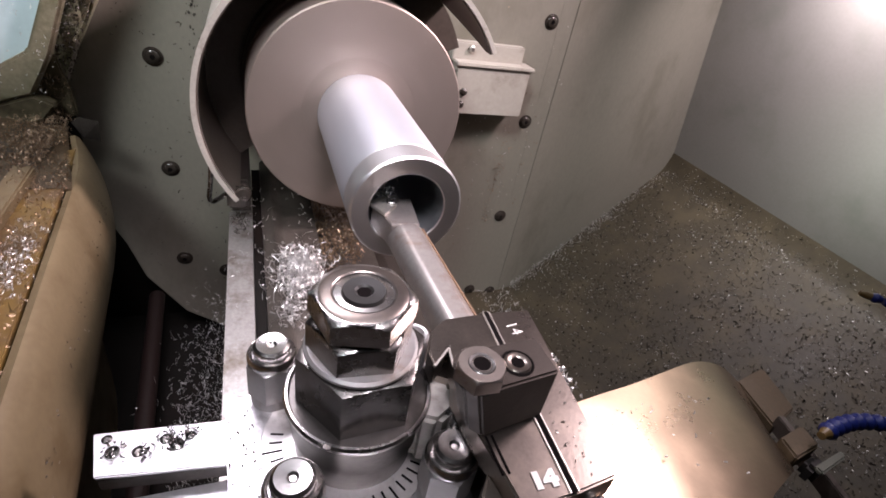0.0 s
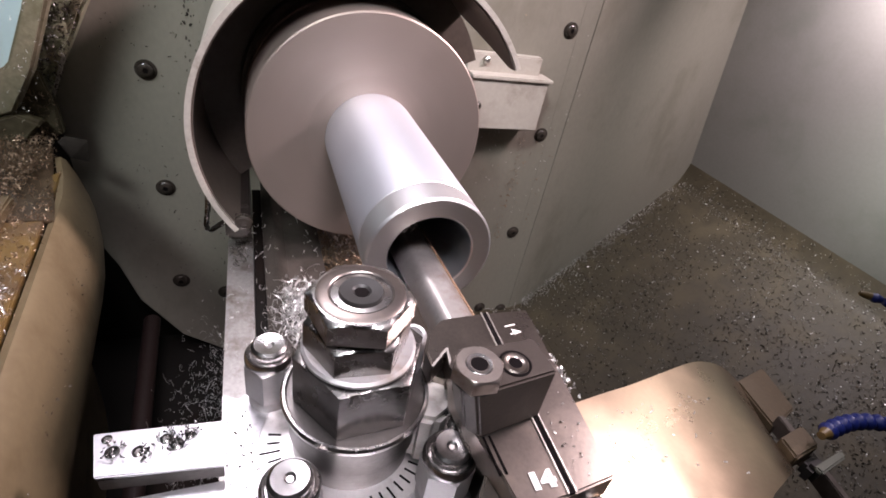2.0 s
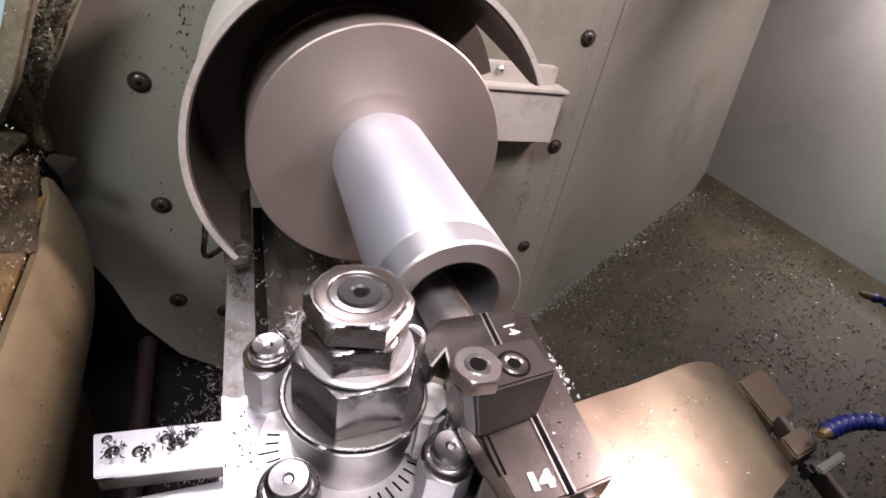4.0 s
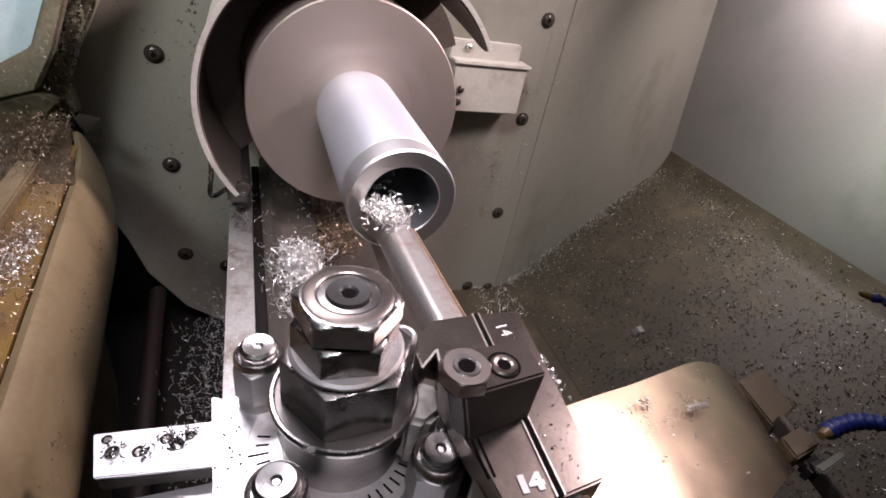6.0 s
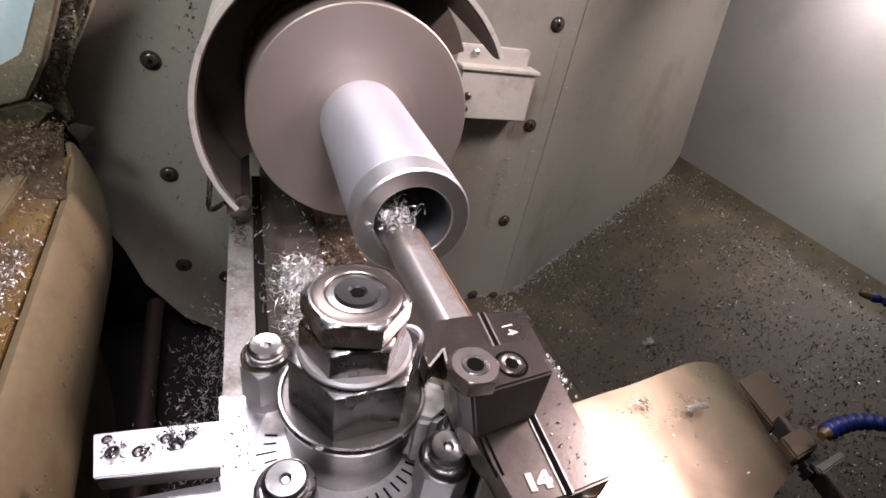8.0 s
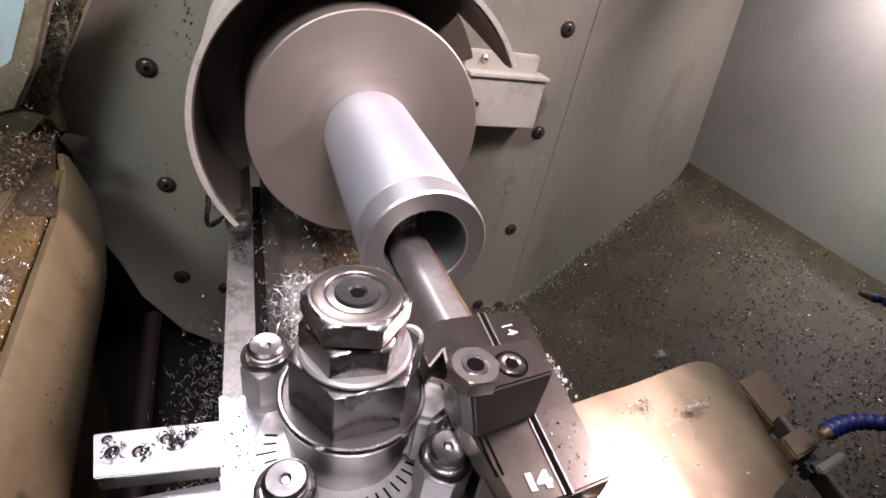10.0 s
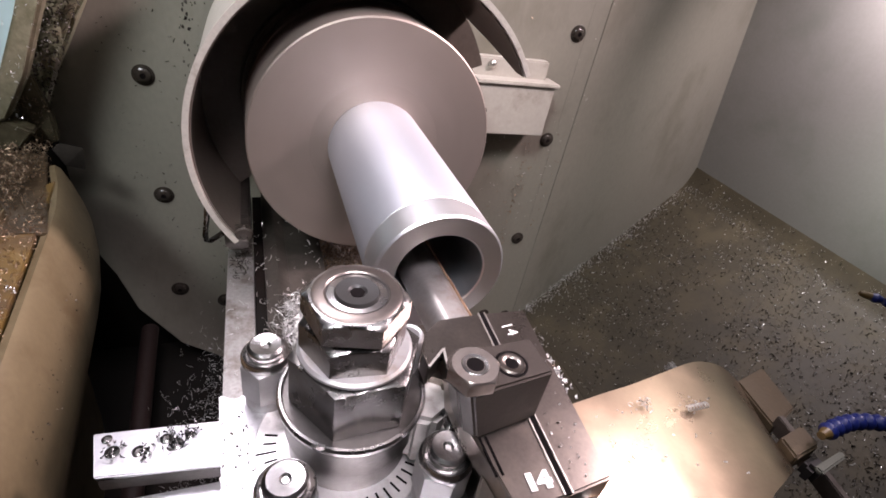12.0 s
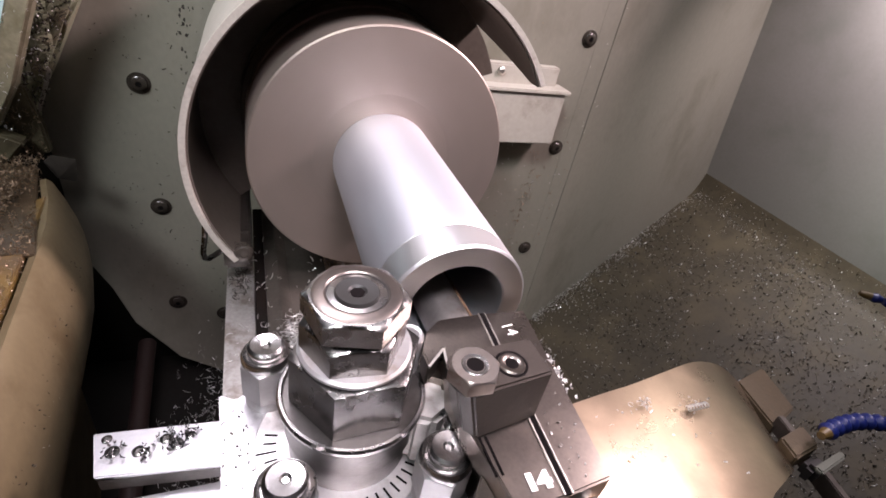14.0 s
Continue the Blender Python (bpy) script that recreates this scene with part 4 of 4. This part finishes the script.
loose("tray_chips", 3600, on_tray, GRIT, "dark scattered chips on the sloping tray", size=0.0065, width=0.0024, curl=2.5, seed=7, loops=4)
loose("tray_chips", 3600, on_tray, BROWNSTEEL, "brown oily chips strewn over the sloping tray", size=0.005, width=0.0013, curl=2.5, seed=28, loops=4)
loose("tray_chips", 4200, on_tray, CHIP, "bright scattered chips on the sloping tray", size=0.0050, width=0.0012, curl=2.5, seed=8, loops=4)
loose("tray_chips", 620, lambda r: (lambda k: (0.47 + 0.5 * k, 0.125 * k + 0.012 - abs(r.gauss(0, 0.012)), -0.52 + 0.28 * k + abs(r.gauss(0, 0.006))))(r.random() ** 1.4), CHIP, "curled chips gathered along the foot of the wall", size=0.008, width=0.0009, curl=5, seed=9, loops=6)
loose("tray_chips", 800, lambda r: (0.43 + r.gauss(0, 0.04), -0.06 + r.gauss(0, 0.05), -0.545 + abs(r.gauss(0, 0.012))), CHIP, "heap of curled chips at the foot of the wall", size=0.018, width=0.0016, curl=5, seed=10)
loose("ledge_chips", 1400, lambda r: (lambda y: (r.uniform(-0.345 if y < -0.2 else -0.40, guard_x(y) - 0.002), y, -0.098 + abs(r.gauss(0, 0.003))))(-0.065 - 0.75 * r.random() ** 1.3), BROWNCHIP, "oily brown chips lying on the ochre ledge", size=0.0065, width=0.0010, curl=5, seed=11, loops=7)
loose("ledge_chips", 330, lambda r: (-0.319 + r.gauss(0, 0.010), -0.405 + r.gauss(0, 0.032), -0.100 + abs(r.gauss(0, 0.004))), CHIP, "bright curled chips lying on the ochre ledge", size=0.008, width=0.0008, curl=6, seed=12, loops=8)
loose("ledge_chips", 1200, lambda r: (-0.345 - abs(r.gauss(0, 0.03)), -0.15 + r.gauss(0, 0.045), -0.096 + abs(r.gauss(0, 0.005))), BROWNCHIP, "oily brown chips heaped in the ledge corner", size=0.0075, width=0.0011, curl=6, seed=13, loops=8)
loose("pit_chips", 700, lambda r: (-0.156 - abs(r.gauss(0, 0.028)), -0.36 + r.gauss(0, 0.075), -0.30 + r.gauss(0, 0.03)), CHIP, "thin bright chips caught beside the bed", size=0.009, width=0.00035, curl=4, seed=14, loops=6)
loose("seal_grit", 620, lambda r: (lambda k: (-0.372 + 0.075 * k + r.uniform(-0.026, 0.022), -0.036 + r.uniform(-0.004, 0.002), -0.07 + 0.17 * k))(r.random()), GRIT, "dark grit stuck in the green seal strip", size=0.005, width=0.0018, curl=3, seed=18, loops=4)
loose("seal_grit", 90, lambda r: (lambda k: (-0.372 + 0.075 * k + r.uniform(-0.018, 0.016), -0.036 + r.uniform(-0.004, 0.002), -0.07 + 0.17 * k))(r.random()), CHIP, "bright specks of metal in the green seal strip", size=0.004, width=0.0010, curl=3, seed=19, loops=4)
loose("pit_chips", 260, lambda r: (r.uniform(-0.205, -0.155), -0.52 + r.gauss(0, 0.05), -0.24 + r.gauss(0, 0.02)), CHIP, "thin bright chips hanging beside the bed", size=0.010, width=0.0004, curl=4, seed=20, loops=6)
loose("wall_chips", 110, lambda r: (r.uniform(0.22, 0.42), -0.002, r.gauss(-0.17, 0.10)), BROWNCHIP, "brown chips stuck to the oily headstock face", size=0.0045, width=0.0014, curl=3, seed=36, loops=4)
loose("wall_chips", 70, lambda r: (r.uniform(0.22, 0.44), -0.002, r.gauss(-0.13, 0.12)), CHIP, "fine bright chips stuck to the oily headstock face", size=0.004, width=0.0010, curl=3, seed=16, loops=4)
loose("wall_chips", 40, lambda r: (r.uniform(-0.26, -0.16), -0.002, r.gauss(-0.10, 0.14)), GRIT, "fine dark chips stuck to the oily headstock face", size=0.005, width=0.0014, curl=3, seed=17, loops=4)
loose("seal_grit", 130, lambda r: (lambda k: (-0.40 + 0.10 * k + r.uniform(-0.05, 0.03), -0.068, -0.075 + 0.2 * k))(r.random()), CHIP, "bright specks of metal on the grimy window frame", size=0.004, width=0.0009, curl=3, seed=44, loops=4)
loose("ledge_chips", 60, lambda r: (lambda y: (guard_x(y) + 0.0185, y, r.uniform(-0.175, -0.160)))(r.uniform(-0.62, -0.30)), CHIP, "fine chips stuck to the tan guard face", size=0.003, width=0.0008, curl=3, seed=45, loops=4)
loose("seal_grit", 220, lambda r: (r.uniform(-0.42, -0.346), -0.046, r.uniform(-0.108, -0.045)), BROWNCHIP, "oily brown chips stuck to the grimy olive panel", size=0.006, width=0.0011, curl=4, seed=61, loops=5)
loose("ledge_chips", 260, lambda r: (lambda y, k: (guard_x(y) + 0.0006 + 0.0185 * k ** 0.8, y, -0.106 - 0.049 * k))(r.uniform(-0.70, -0.20), r.random()), GRIT, "fine dark specks stuck to the tan guard face", size=0.003, width=0.0010, curl=3, seed=62, loops=4)
loose("wall_chips", 90, lambda r: (r.gauss(0.355, 0.006) - 0.02 * r.random(), -0.002, -0.10 - 0.22 * r.random()), BROWNCHIP, "brown chips caught in an oily drip on the headstock face", size=0.005, width=0.0014, curl=3, seed=63, loops=4)
loose("wall_chips", 160, lambda r: (r.uniform(-0.30, -0.14), -0.0015, r.uniform(-0.40, 0.10)), GRIT, "tiny dark specks on the left headstock face", size=0.0028, width=0.0012, curl=3, seed=64, loops=4)
loose("tray_chips", 420, lambda r: (lambda k: (0.953 - 0.03 * k, 0.10 - 0.8 * r.random(), tray_height(0.953 - 0.03 * k) + 0.002))(r.random()), CHIP, "fine bright chips along the foot of the splash panel", size=0.0042, width=0.0011, curl=3, seed=65, loops=4)
# Tiny metal curls added in place of coolant drops.
drops = thing("surface_specks", (0.03, -0.70, HZ), "pale curls standing in for coolant drops on the tool holder", "metal chips")
tagged(swarf("tangle", 30, lambda r: (r.uniform(0.018, 0.036), r.uniform(-0.726, -0.670), HZ + 0.0005), CHIP, 0.0014, 0.0010, 2, 66, drops, 4), kind="stuff")
sliding.append(drops)
plate_specks = thing("surface_specks", (-0.13, -0.65, PZ), "dark oily specks on the bright slide plate", "metal chips")
tagged(swarf("tangle", 40, lambda r: (r.uniform(-0.139, -0.122), r.uniform(-0.70, -0.60), PZ + 0.0006), GRIT, 0.0024, 0.0014, 2, 67, plate_specks, 4), kind="stuff")
sliding.append(plate_specks)
strip_bits = thing("slide_chips", (0.05, -0.665, -0.01), "bright chip spill beside the tool holder", "metal chips")
tagged(swarf("tangle", 60, lambda r: (0.0455 + r.gauss(0, 0.0013), -0.664 + r.gauss(0, 0.008), -0.003 + r.gauss(0, 0.002)), CHIP, 0.005, 0.0013, 5, 15, strip_bits, 8), kind="stuff")
sliding.append(strip_bits)


for name, count, place, label, where in (
        ("cover_chips", 30, lambda r: (lambda x: (x, r.choice((r.uniform(-0.70, -0.60), -0.628 + r.gauss(0, 0.003))), -0.117 - 0.09 * max(0, x - 0.17) ** 1.0))(r.uniform(0.14, 0.28)), "few tiny chips lying on the scraped cover plate", (0.2, -0.65, -0.12)),
        ("strip_chips", 190, lambda r: (lambda c: (c[0] + r.gauss(0, c[2]), c[1] + r.gauss(0, c[2]), -0.0985 + abs(r.gauss(0, 0.0015))))(r.choice(((-0.206, -0.597, 0.003), (-0.190, -0.601, 0.0025), (-0.176, -0.592, 0.0035), (-0.171, -0.598, 0.004), (-0.165, -0.590, 0.0025)))), "dark oily chips lying on the steel strip", (-0.19, -0.6, -0.1))):
    bits = thing(name, where, label, "metal chips")
    tagged(swarf("tangle", count, place, CHIP if name == "cover_chips" else POST, 0.0042, 0.0013, 9, 41, bits, 9), kind="stuff")
    carriage.append(bits)


def motions():
    for ob in carriage:
        base = ob.matrix_basis.translation.copy()
        walk(ob, [(t, Matrix.Translation(base + Vector((0, along(FEED, t), 0)))) for t in TIMES])
    for ob in sliding:
        base = ob.matrix_basis.translation.copy()
        walk(ob, [(t, Matrix.Translation(base + Vector((along(CROSS, t), along(FEED, t), 0)))) for t in TIMES])
    # the chips wait in the bore until the bar draws them out

    def riding(ob, since):
        base = ob.matrix_basis.translation.copy()
        return lambda t: Matrix.Translation(base + Vector((along(CROSS, max(t, since)), along(FEED, max(t, since)), 0)))

    walk(few_chips, [(t, riding(few_chips, 1.1)(t)) for t in TIMES])
    walk(clump, [(t, riding(clump, 4.45)(t)) for t in TIMES])
    # flung off to the tray at 3.05 s
    at = riding(flung_clump, 2.8)
    rows = [(t, at(t)) for t in TIMES if t <= 3.0]
    walk(flung_clump, rows + [(3.0333, at(3.0)), (3.1, pose(0.24, -0.42, -0.05, 40, 20, 0)), (3.1667, pose(0.42, -0.34, -0.25, 60, 60, 0)), (3.3, pose(0.62, -0.28, -0.435, 80, 90, 0)), (14.0, pose(0.62, -0.28, -0.435, 80, 90, 0))])
    # the coil is thrown out of the bore and drops onto the bed
    inside, thrown = pose(-0.010, -0.44, 0.0), pose(-0.0648, -0.500, 0.0155)
    walk(coil, [(0, inside), (5.2667, inside), (5.4, pose(-0.030, -0.490, 0.012)), (5.4667, thrown), (5.5333, thrown), (5.6, pose(-0.060, -0.42, -0.04, 0, 40, 0)), (5.7, pose(-0.075, -0.37, -0.145, 0, 80, 0)), (14.0, pose(-0.075, -0.37, -0.145, 0, 80, 0))])
    # thrown onto the cover plate while the carriage is drawn back
    for ob, start in ((cover_curl, 4.7), (cover_bits, 4.8)):
        inside, base = pose(-0.010, -0.36, 0.01), ob.matrix_basis.translation.copy()
        walk(ob, [(0, inside), (start, inside), (start + 0.1, pose(0.08, -0.52, 0.08, 30, 40, 0)), (start + 0.2, Matrix.Translation(base + Vector((0, along(FEED, start + 0.2), 0))))]
             + [(t, Matrix.Translation(base + Vector((0, along(FEED, t), 0)))) for t in TIMES if t > 5.1])
    # whirled round by the tube for a second, then dropped
    inside, base = pose(-0.010, -0.44, -0.01), whirl.matrix_basis.translation.copy()
    walk(whirl, [(0, inside), (6.0, inside)] + [(6.0667 + i / FPS, Matrix.Translation(base + Vector((0.004 * math.sin(i), 0, 0.005 * math.cos(i * 1.7)))) @ pose(0, 0, 0, 0, 70 * i, 0)) for i in range(24)]
         + [(6.95, pose(-0.075, -0.42, -0.10)), (7.05, pose(-0.080, -0.38, -0.146)), (14.0, pose(-0.080, -0.38, -0.146))])
    # about seven turns a second
    for ob in (chuck, tube):
        base = ob.matrix_basis.translation.copy()
        walk(ob, [(i / FPS, Matrix.Translation(base) @ pose(0, 0, 0, 0, 84 * i, 0)) for i in range(14 * FPS + 1)])


motions()
